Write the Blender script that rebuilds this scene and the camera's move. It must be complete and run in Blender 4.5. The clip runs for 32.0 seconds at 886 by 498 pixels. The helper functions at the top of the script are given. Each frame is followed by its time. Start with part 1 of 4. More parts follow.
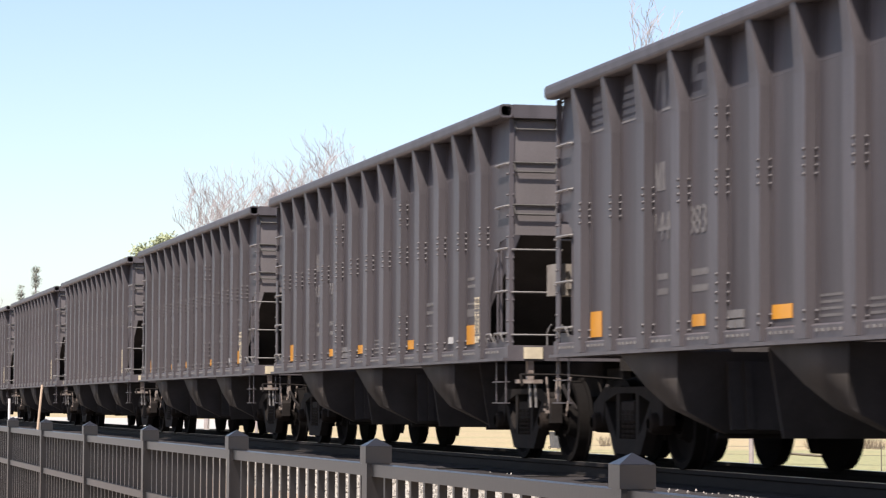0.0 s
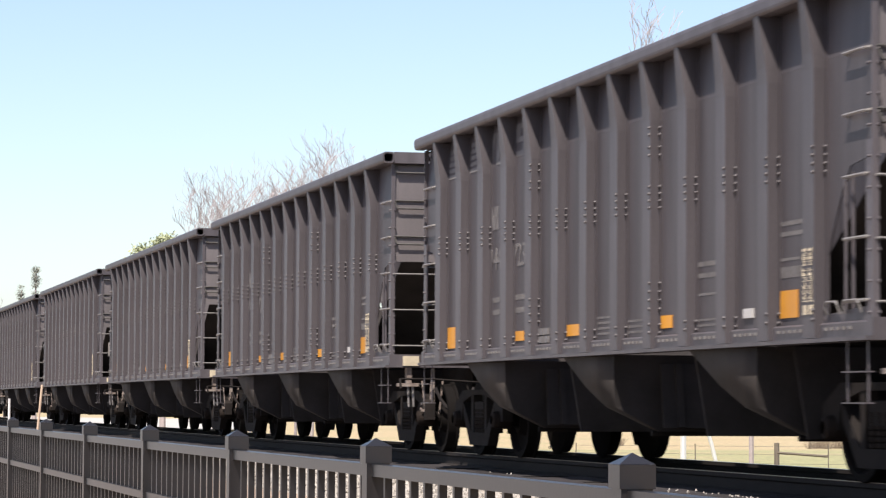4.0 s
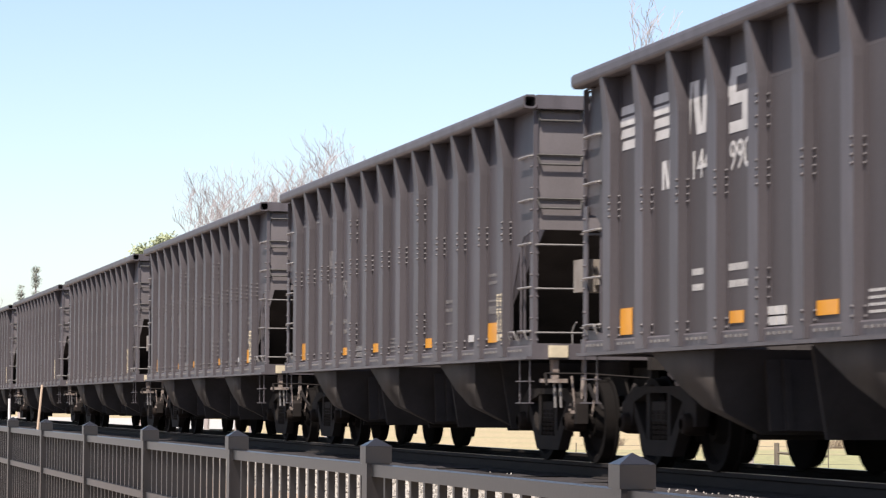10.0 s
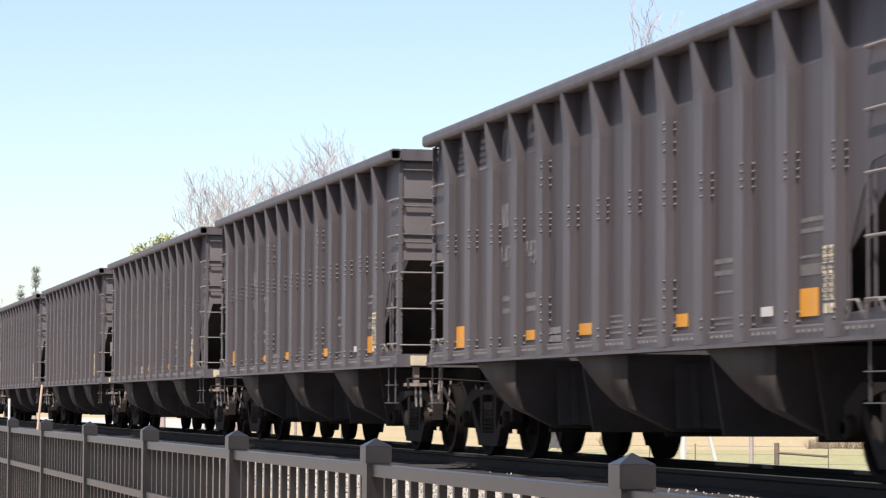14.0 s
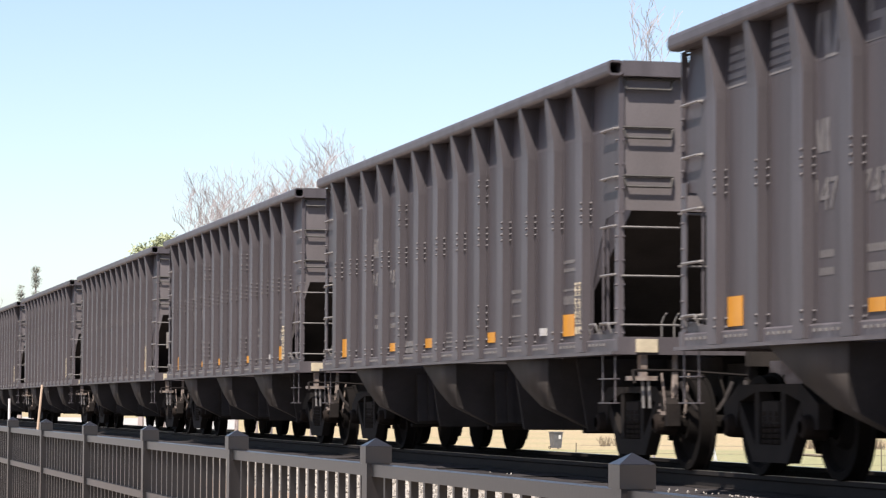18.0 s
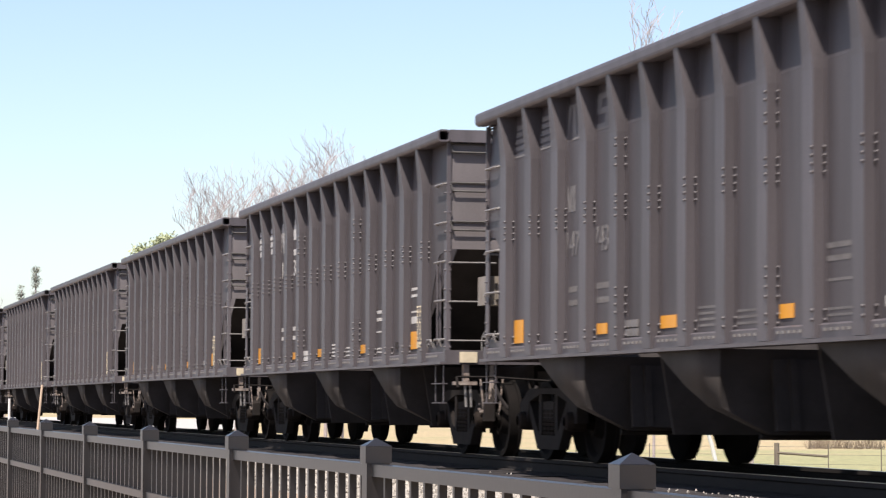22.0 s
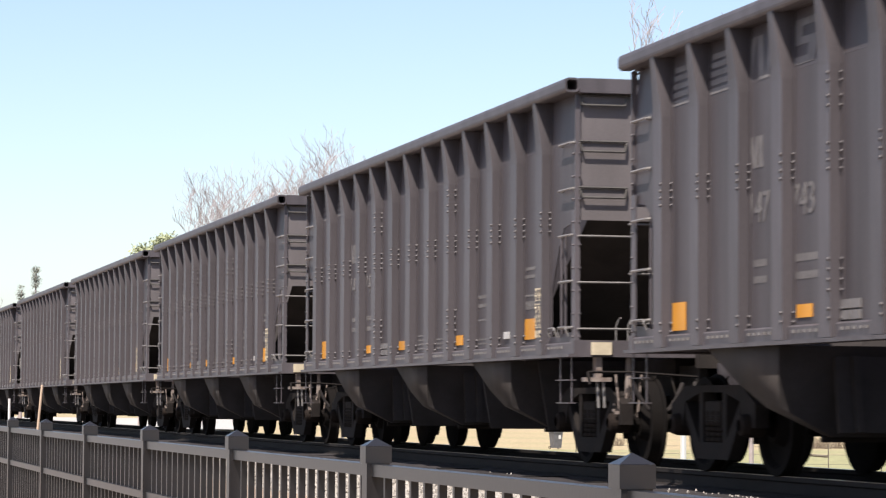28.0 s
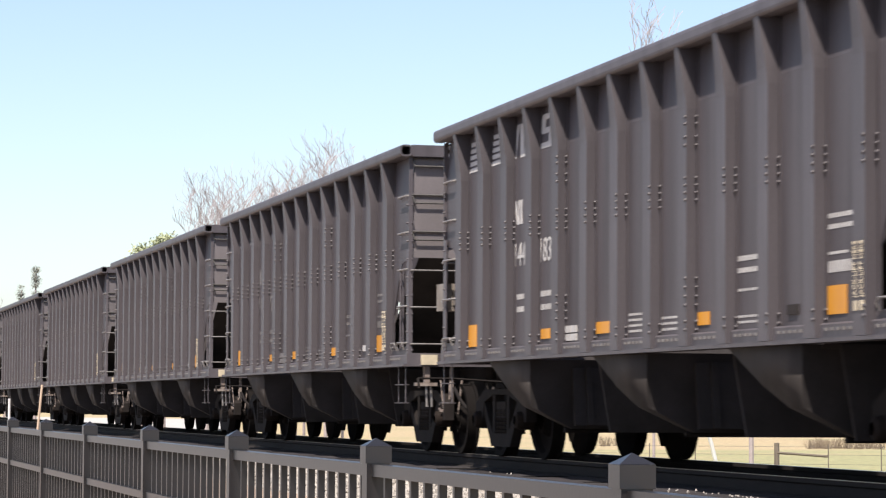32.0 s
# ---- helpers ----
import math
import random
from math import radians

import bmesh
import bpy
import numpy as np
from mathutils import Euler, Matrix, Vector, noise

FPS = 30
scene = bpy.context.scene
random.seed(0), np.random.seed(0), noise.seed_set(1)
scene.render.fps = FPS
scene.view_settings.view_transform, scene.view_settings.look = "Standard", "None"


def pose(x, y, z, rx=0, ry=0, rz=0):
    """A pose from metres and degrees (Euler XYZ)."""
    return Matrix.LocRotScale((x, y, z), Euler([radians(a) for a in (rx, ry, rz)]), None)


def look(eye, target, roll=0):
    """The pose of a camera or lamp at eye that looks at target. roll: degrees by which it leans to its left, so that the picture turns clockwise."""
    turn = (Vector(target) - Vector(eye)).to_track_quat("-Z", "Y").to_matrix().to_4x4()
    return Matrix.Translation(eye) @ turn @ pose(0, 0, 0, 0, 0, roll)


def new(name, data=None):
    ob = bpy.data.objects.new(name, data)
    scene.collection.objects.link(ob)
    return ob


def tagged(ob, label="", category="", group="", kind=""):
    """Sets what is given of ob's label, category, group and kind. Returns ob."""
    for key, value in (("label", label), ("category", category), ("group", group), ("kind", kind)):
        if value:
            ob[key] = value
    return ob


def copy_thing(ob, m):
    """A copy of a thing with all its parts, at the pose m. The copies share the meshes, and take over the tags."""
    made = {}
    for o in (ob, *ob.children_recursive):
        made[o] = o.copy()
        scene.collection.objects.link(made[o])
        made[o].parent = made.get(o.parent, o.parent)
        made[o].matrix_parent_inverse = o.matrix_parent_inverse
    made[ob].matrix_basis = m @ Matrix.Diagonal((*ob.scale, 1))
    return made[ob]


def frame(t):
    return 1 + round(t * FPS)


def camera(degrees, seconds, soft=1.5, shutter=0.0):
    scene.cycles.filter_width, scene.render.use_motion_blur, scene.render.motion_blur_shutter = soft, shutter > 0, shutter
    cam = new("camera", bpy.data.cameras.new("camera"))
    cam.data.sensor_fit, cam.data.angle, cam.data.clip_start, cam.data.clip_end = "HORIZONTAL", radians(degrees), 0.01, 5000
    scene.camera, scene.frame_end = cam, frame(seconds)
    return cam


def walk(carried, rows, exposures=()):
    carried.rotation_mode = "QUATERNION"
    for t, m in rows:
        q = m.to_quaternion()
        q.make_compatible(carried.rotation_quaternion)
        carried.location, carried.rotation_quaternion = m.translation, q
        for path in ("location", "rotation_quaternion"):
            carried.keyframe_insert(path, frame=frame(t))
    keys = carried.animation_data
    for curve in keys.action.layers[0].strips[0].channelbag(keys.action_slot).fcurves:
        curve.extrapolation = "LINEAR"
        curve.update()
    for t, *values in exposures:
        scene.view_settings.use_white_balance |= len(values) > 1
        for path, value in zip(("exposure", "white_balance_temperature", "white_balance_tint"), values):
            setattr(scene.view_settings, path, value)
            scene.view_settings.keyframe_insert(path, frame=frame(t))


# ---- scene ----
cam = camera(18.307, 32.0, soft=1.25, shutter=0.25)
ROLL = 0.277
EYE = pose(0, 0, 0.571, 93.267, 0.0, -13.755) @ pose(0, 0, 0, 0, 0, ROLL)
walk(cam, [(0.0, EYE), (32.0, EYE)], [(0.0, 0.82, 6720, 13.5), (32.0, 0.82, 6720, 13.5)])

# ---------------------------------------------------------------- light
SUN_TO = Vector((-0.305, -0.435, 0.85)).normalized()
world = bpy.data.worlds.new("world")
scene.world = world
world.use_nodes = True
wn = world.node_tree.nodes
sky = wn.new("ShaderNodeTexSky")
sky.sky_type = "NISHITA"
sky.sun_disc = False
sky.sun_elevation = math.asin(SUN_TO.z)
sky.sun_rotation = math.atan2(SUN_TO.x, SUN_TO.y)
sky.air_density, sky.dust_density, sky.ozone_density = 0.85, 1.0, 0.9
world.node_tree.links.new(sky.outputs[0], wn["Background"].inputs[0])
wn["Background"].inputs[1].default_value = 0.113
sun = new("sun", bpy.data.lights.new("sun", "SUN"))
sun.data.energy, sun.data.angle, sun.data.color = 5.0, radians(0.53), (1.0, 0.95, 0.87)
sun.matrix_world = look(SUN_TO * 200, (0, 0, 0))


# ---------------------------------------------------------------- materials
def mat(name, color, rough=0.6, metal=0.0, second=None, scale=3.0, amount=0.5, streak=None, grain=0.1, bump=0.2, bump_scale=60.0, per_object=0.0, spec=0.5):
    """Base colour with broad stains and fine grain, vertical streaks and relief, in object space metres."""
    m = bpy.data.materials.new(name)
    m.use_nodes = True
    nt = m.node_tree
    n, l = nt.nodes, nt.links
    b = n["Principled BSDF"]
    b.inputs["Roughness"].default_value = rough
    b.inputs["Metallic"].default_value = metal
    b.inputs["Specular IOR Level"].default_value = spec
    co = n.new("ShaderNodeTexCoord")
    mp = n.new("ShaderNodeMapping")
    l.new(co.outputs["Object"], mp.inputs[0])
    if streak:
        mp.inputs["Scale"].default_value = streak
    big = n.new("ShaderNodeTexNoise")
    big.inputs["Scale"].default_value = scale
    big.inputs["Detail"].default_value = 6
    l.new(mp.outputs[0], big.inputs[0])
    ramp = n.new("ShaderNodeMapRange")
    ramp.inputs[1].default_value, ramp.inputs[2].default_value = 0.35, 0.7
    ramp.inputs[4].default_value = amount
    l.new(big.outputs[0], ramp.inputs[0])
    mix = n.new("ShaderNodeMix")
    mix.data_type = "RGBA"
    mix.inputs[6].default_value = (*color, 1)
    mix.inputs[7].default_value = (*(second or [c * 0.6 for c in color]), 1)
    l.new(ramp.outputs[0], mix.inputs[0])
    fine = n.new("ShaderNodeTexNoise")
    fine.inputs["Scale"].default_value = bump_scale
    fine.inputs["Detail"].default_value = 4
    l.new(co.outputs["Object"], fine.inputs[0])
    g = n.new("ShaderNodeMapRange")
    g.inputs[3].default_value, g.inputs[4].default_value = 1 - grain, 1 + grain
    l.new(fine.outputs[0], g.inputs[0])
    out = g.outputs[0]
    if per_object:
        info = n.new("ShaderNodeObjectInfo")
        r = n.new("ShaderNodeMapRange")
        r.inputs[3].default_value, r.inputs[4].default_value = 1 - per_object, 1 + per_object
        l.new(info.outputs["Random"], r.inputs[0])
        mu = n.new("ShaderNodeMath")
        mu.operation = "MULTIPLY"
        l.new(out, mu.inputs[0])
        l.new(r.outputs[0], mu.inputs[1])
        out = mu.outputs[0]
    sc = n.new("ShaderNodeVectorMath")
    sc.operation = "SCALE"
    l.new(mix.outputs[2], sc.inputs[0])
    l.new(out, sc.inputs["Scale"])
    l.new(sc.outputs[0], b.inputs["Base Color"])
    if bump:
        bu = n.new("ShaderNodeBump")
        bu.inputs["Strength"].default_value = bump
        bu.inputs["Distance"].default_value = 0.01
        l.new(fine.outputs[0], bu.inputs["Height"])
        l.new(bu.outputs[0], b.inputs["Normal"])
    return m


CAR = mat("weathered_black_car_paint", (0.071, 0.063, 0.0682), 0.48, 0, (0.047, 0.041, 0.0442), 1.3, 1.0, (3.2, 3.2, 0.3), 0.14, 0.1, 40, 0.08, 0.24)
CAR_RIB = mat("weathered_rib_paint", (0.085, 0.076, 0.083), 0.48, 0, (0.054, 0.0475, 0.0515), 1.5, 0.8, (3, 3, 0.5), 0.14, 0.1, 40, 0.1, 0.28)
CAR_NEW = mat("repainted_black_car_paint", (0.066, 0.0585, 0.0615), 0.5, 0, (0.046, 0.040, 0.0415), 1.2, 0.7, (2.2, 2.2, 0.35), 0.12, 0.1, 40, 0.06, 0.16)
# dusty ends, nearly twice the side tone: sunlight on them is in the colour
END_LIT = mat("lit_dusty_end_sheet", (0.135, 0.121, 0.125), 0.65, 0, (0.099, 0.089, 0.091), 1.5, 0.8, (1.5, 1.5, 0.5), 0.12, 0.1, 40, 0.1, 0.2)
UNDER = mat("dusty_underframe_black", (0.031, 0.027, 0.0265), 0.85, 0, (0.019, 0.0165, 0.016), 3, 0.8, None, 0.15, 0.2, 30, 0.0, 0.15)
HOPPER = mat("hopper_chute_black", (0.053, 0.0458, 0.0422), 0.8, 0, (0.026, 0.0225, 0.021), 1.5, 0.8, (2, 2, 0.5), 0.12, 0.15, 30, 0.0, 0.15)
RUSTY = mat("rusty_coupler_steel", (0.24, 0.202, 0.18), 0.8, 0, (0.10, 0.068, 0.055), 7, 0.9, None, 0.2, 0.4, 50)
# shaded copy of the rusty steel, for fittings that get little light
RUST_SHADE = mat("shaded_rust_steel", (0.026, 0.0215, 0.0195), 0.85, 0, (0.013, 0.0105, 0.0095), 6, 0.8, None, 0.15, 0.3, 50, 0, 0.25)
# truck metals far below steel's own tone: the shade under the cars is in them
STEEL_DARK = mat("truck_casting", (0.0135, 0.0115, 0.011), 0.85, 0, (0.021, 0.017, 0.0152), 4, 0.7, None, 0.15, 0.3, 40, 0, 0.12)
CAP = mat("shaded_truck_rust", (0.016, 0.0118, 0.0098), 0.8, 0, (0.010, 0.0078, 0.0066), 7, 0.9, None, 0.2, 0.3, 50, 0, 0.1)
TREAD = mat("worn_shaded_wheel", (0.0062, 0.0053, 0.005), 0.85, 0.0, (0.0092, 0.0073, 0.0065), 5, 0.7, None, 0.1, 0.1, 60, 0, 0.08)
RUNG = mat("worn_grab_iron", (0.18, 0.169, 0.163), 0.5, 0, (0.105, 0.097, 0.093), 6, 0.7, None, 0.1, 0.1, 60)
RUNG_END = mat("dark_drop_rung", (0.035, 0.0315, 0.0294), 0.6, 0, (0.084, 0.077, 0.07), 6, 0.6, None, 0.1, 0.1, 60)
YELLOW = mat("yellow_reflective_sheet", (0.56, 0.245, 0.021), 0.4, 0, (0.434, 0.168, 0.014), 5, 0.5, None, 0.06, 0.0, 60, 0.12)
WHITE_NEW = mat("white_stencil_paint", (0.45, 0.437, 0.425), 0.6, 0, (0.30, 0.288, 0.276), 6, 0.6, None, 0.1, 0.0, 60)
WHITE_OLD = mat("faded_stencil_paint", (0.14, 0.131, 0.13), 0.65, 0, (0.091, 0.084, 0.0826), 5, 0.9, None, 0.15, 0.0, 60)
CREAM = mat("cream_stencil_paint", (0.56, 0.48, 0.34), 0.6, 0, (0.294, 0.252, 0.189), 9, 0.7, None, 0.1, 0.0, 60)
TAN = mat("dusty_tan_paint", (0.20, 0.178, 0.155), 0.7, 0, (0.14, 0.115, 0.091), 6, 0.8, None, 0.15, 0.1, 40)
FENCE = mat("black_powder_coat", (0.011, 0.010, 0.011), 0.32, 0, (0.016, 0.014, 0.014), 5, 0.6, None, 0.06, 0.02, 90, 0.05, 0.66)
RAIL_TOP = mat("polished_rail_steel", (0.224, 0.21, 0.196), 0.3, 0.9, (0.14, 0.119, 0.105), 6, 0.6, (4, 0.3, 4), 0.08, 0.05, 60)
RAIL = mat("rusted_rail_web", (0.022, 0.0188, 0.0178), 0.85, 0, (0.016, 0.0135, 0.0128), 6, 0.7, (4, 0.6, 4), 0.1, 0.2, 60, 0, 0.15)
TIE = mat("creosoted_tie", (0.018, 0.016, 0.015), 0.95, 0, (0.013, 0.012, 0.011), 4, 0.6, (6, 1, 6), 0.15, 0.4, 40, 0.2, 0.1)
BALLAST = mat("pale_ballast", (0.322, 0.294, 0.252), 0.95, 0, (0.21, 0.189, 0.161), 8, 0.9, None, 0.35, 0.9, 22)
# coal stain, deepened to hold the shade beside the train
COAL_SHADE = mat("coal_and_shade_ballast", (0.042, 0.038, 0.039), 0.95, 0, (0.028, 0.025, 0.0257), 5, 0.9, None, 0.35, 0.9, 22, 0.0, 0.1)
STONE = mat("ballast_stone", (0.35, 0.322, 0.287), 0.95, 0, (0.21, 0.189, 0.168), 4, 0.9, None, 0.2, 0.5, 30)
BARK = mat("grey_bark", (0.34, 0.29, 0.285), 0.9, 0, (0.26, 0.22, 0.215), 3, 0.7, None, 0.2, 0.4, 20)
PINE = mat("pine_needles", (0.31, 0.335, 0.20), 0.8, 0, (0.20, 0.225, 0.125), 2, 0.7, None, 0.3, 0.2, 20)
SHRUB = mat("brown_shrub_twigs", (0.20, 0.155, 0.11), 0.9, 0, (0.13, 0.1, 0.075), 3, 0.7, None, 0.2, 0.3, 20)
SPRUCE = mat("spruce_needles", (0.22, 0.235, 0.20), 0.8, 0, (0.15, 0.16, 0.135), 2, 0.7, None, 0.3, 0.2, 20)
WHITE_PVC = mat("white_painted_post", (0.56, 0.56, 0.56), 0.5, 0, (0.476, 0.462, 0.441), 4, 0.5, None, 0.05, 0.05, 40)
STAKE = mat("pale_timber_stake", (0.434, 0.336, 0.252), 0.8, 0, (0.35, 0.252, 0.182), 5, 0.6, None, 0.1, 0.2, 40)
POSTWOOD = mat("weathered_fence_post", (0.14, 0.115, 0.091), 0.9, 0, (0.084, 0.07, 0.056), 5, 0.7, None, 0.15, 0.3, 40)
BIN = mat("grey_bin_plastic", (0.12, 0.12, 0.13), 0.5, 0, (0.049, 0.049, 0.0525), 4, 0.5, None, 0.05, 0.05, 40)
WIRE = mat("fence_wire", (0.175, 0.161, 0.147), 0.6, 0.5, None, 5, 0.4, None, 0.1, 0.0, 40)
CONCRETE = mat("pale_concrete", (0.385, 0.371, 0.343), 0.9, 0, (0.294, 0.28, 0.259), 2, 0.6, None, 0.12, 0.3, 30)


# ---------------------------------------------------------------- mesh helpers
def box(bm, x0, x1, y0, y1, z0, z1, m=None):
    vs = [bm.verts.new((x, y, z)) for x in (x0, x1) for y in (y0, y1) for z in (z0, z1)]
    if m is not None:
        for v in vs:
            v.co = m @ v.co
    for f in ((0, 1, 3, 2), (4, 6, 7, 5), (0, 4, 5, 1), (2, 3, 7, 6), (0, 2, 6, 4), (1, 5, 7, 3)):
        bm.faces.new([vs[i] for i in f])
    return vs


def tube(bm, a, b, r0, r1=None, n=8, caps=True):
    """A round bar from a to b."""
    a, b = Vector(a), Vector(b)
    r1 = r0 if r1 is None else r1
    q = (b - a).to_track_quat("Z", "Y")
    rings = []
    for p, r in ((a, r0), (b, r1)):
        rings.append([bm.verts.new(p + q @ Vector((r * math.cos(i * math.tau / n), r * math.sin(i * math.tau / n), 0))) for i in range(n)])
    for i in range(n):
        bm.faces.new((rings[0][i], rings[0][(i + 1) % n], rings[1][(i + 1) % n], rings[1][i]))
    if caps:
        bm.faces.new(rings[0][::-1])
        bm.faces.new(rings[1])


def hose(bm, pts, r, n=7):
    """One closed bent tube of even radius along the points."""
    pts = [Vector(p) for p in pts]
    across = Vector((0, 1, 0)) if abs(pts[-1].x - pts[0].x) > abs(pts[-1].y - pts[0].y) else Vector((1, 0, 0))
    rings = []
    for i, p in enumerate(pts):
        d = (pts[min(i + 1, len(pts) - 1)] - pts[max(i - 1, 0)]).normalized()
        u = d.cross(across).normalized()
        w = d.cross(u)
        rings.append([bm.verts.new(p + (u * math.cos(k * math.tau / n) + w * math.sin(k * math.tau / n)) * r) for k in range(n)])
    for a, b in zip(rings, rings[1:]):
        for k in range(n):
            bm.faces.new((a[k], a[(k + 1) % n], b[(k + 1) % n], b[k]))
    bm.faces.new(rings[0][::-1])
    bm.faces.new(rings[-1])


def prism(bm, pts, axis, a, b):
    """A flat outline pts (u, v) pushed from a to b along the axis 'x' (u=y, v=z), 'y' (u=x, v=z) or 'z' (u=x, v=y)."""
    def at(u, v, w):
        return {"x": (w, u, v), "y": (u, w, v), "z": (u, v, w)}[axis]
    lo = [bm.verts.new(at(u, v, a)) for u, v in pts]
    hi = [bm.verts.new(at(u, v, b)) for u, v in pts]
    n = len(pts)
    for i in range(n):
        bm.faces.new((lo[i], lo[(i + 1) % n], hi[(i + 1) % n], hi[i]))
    bm.faces.new(lo[::-1])
    bm.faces.new(hi)


def lathe(bm, prof, n=24, axis="x"):
    """A closed profile of (along, radius) turned round the axis."""
    rings = []
    for i in range(n):
        c, s = math.cos(i * math.tau / n), math.sin(i * math.tau / n)
        rings.append([bm.verts.new((u, r * c, r * s) if axis == "x" else ((r * c, u, r * s) if axis == "y" else (r * c, r * s, u))) for u, r in prof])
    k = len(prof)
    for i in range(n):
        for j in range(k):
            f = (rings[i][j], rings[(i + 1) % n][j], rings[(i + 1) % n][(j + 1) % k], rings[i][(j + 1) % k])
            if len({tuple(v.co) for v in f}) == 4:
                bm.faces.new(f)


def mesh_of(name, bm, material, bevel=0.0, smooth=False):
    if bevel:
        bmesh.ops.bevel(bm, geom=[e for e in bm.edges if e.is_manifold and e.calc_face_angle(0) > 0.5], offset=bevel, segments=1, affect="EDGES")
    bmesh.ops.recalc_face_normals(bm, faces=bm.faces)
    me = bpy.data.meshes.new(name)
    bm.to_mesh(me)
    bm.free()
    me.materials.append(material)
    if smooth:
        for p in me.polygons:
            p.use_smooth = True
    return me


def part(name, bm, material, parent, label="", bevel=0.0, smooth=False):
    """One mesh object under a thing or a part, from a bmesh or from ready mesh data."""
    me = bm if isinstance(bm, bpy.types.Mesh) else mesh_of(name, bm, material, bevel, smooth)
    ob = new(name, me)
    ob.parent = parent
    return tagged(ob, label)


def thing(name, label, category, group="", m=None):
    ob = new(name)
    ob.empty_display_size = 0.3
    if m is not None:
        ob.matrix_basis = m
    return tagged(ob, label, category, group)


lettering = {}


def text_mesh(body, size, material, depth=0.004):
    """Mesh of a line of characters, in the x-z plane, facing -y; alike ones share their data."""
    key = (body, size, material.name)
    if key in lettering:
        return lettering[key]
    cu = bpy.data.curves.new("characters", "FONT")
    cu.body, cu.size, cu.extrude, cu.resolution_u = body, size, depth / 2, 2
    ob = bpy.data.objects.new("characters", cu)
    scene.collection.objects.link(ob)
    bpy.context.view_layer.update()
    me = bpy.data.meshes.new_from_object(ob.evaluated_get(bpy.context.evaluated_depsgraph_get()))
    bpy.data.objects.remove(ob)
    me.materials.clear()
    me.materials.append(material)
    me.transform(pose(0, 0, 0, 90, 0, 0))
    lettering[key] = me
    return me


def upright_text(body, length, width, material):
    """A line of characters that reads upwards on a -x side, of a given length and width."""
    key = (body, length, width, material.name)
    if key not in lettering:
        me = text_mesh(body, 0.1, material).copy()
        us, vs = [v.co.x for v in me.vertices], [v.co.z for v in me.vertices]
        u0, v0, ku, kv = min(us), min(vs), length / (max(us) - min(us)), width / (max(vs) - min(vs))
        for v in me.vertices:
            v.co = (v.co.y, (v.co.z - v0) * kv, (v.co.x - u0) * ku)
        lettering[key] = me
    return lettering[key]


# ---------------------------------------------------------------- ground and track
TRACK_X = 8.953
GAUGE = 0.7525


def ground_height(x, y):
    pts = ((-4000, -0.55), (1.5, -0.55), (5.2, -0.40), (6.2, -0.40), (13.0, -0.5), (17.0, -1.7), (30.0, -2.0), (4000, -2.0))
    z = pts[-1][1]
    for (a, za), (b, zb) in zip(pts, pts[1:]):
        if a <= x <= b:
            z = za + (zb - za) * (x - a) / (b - a)
            break
    return z + 0.03 * noise.noise((x * 0.5, y * 0.5, 0)) + (0.18 * noise.noise((x * 0.03, y * 0.03, 3)) if x > 16 else 0)


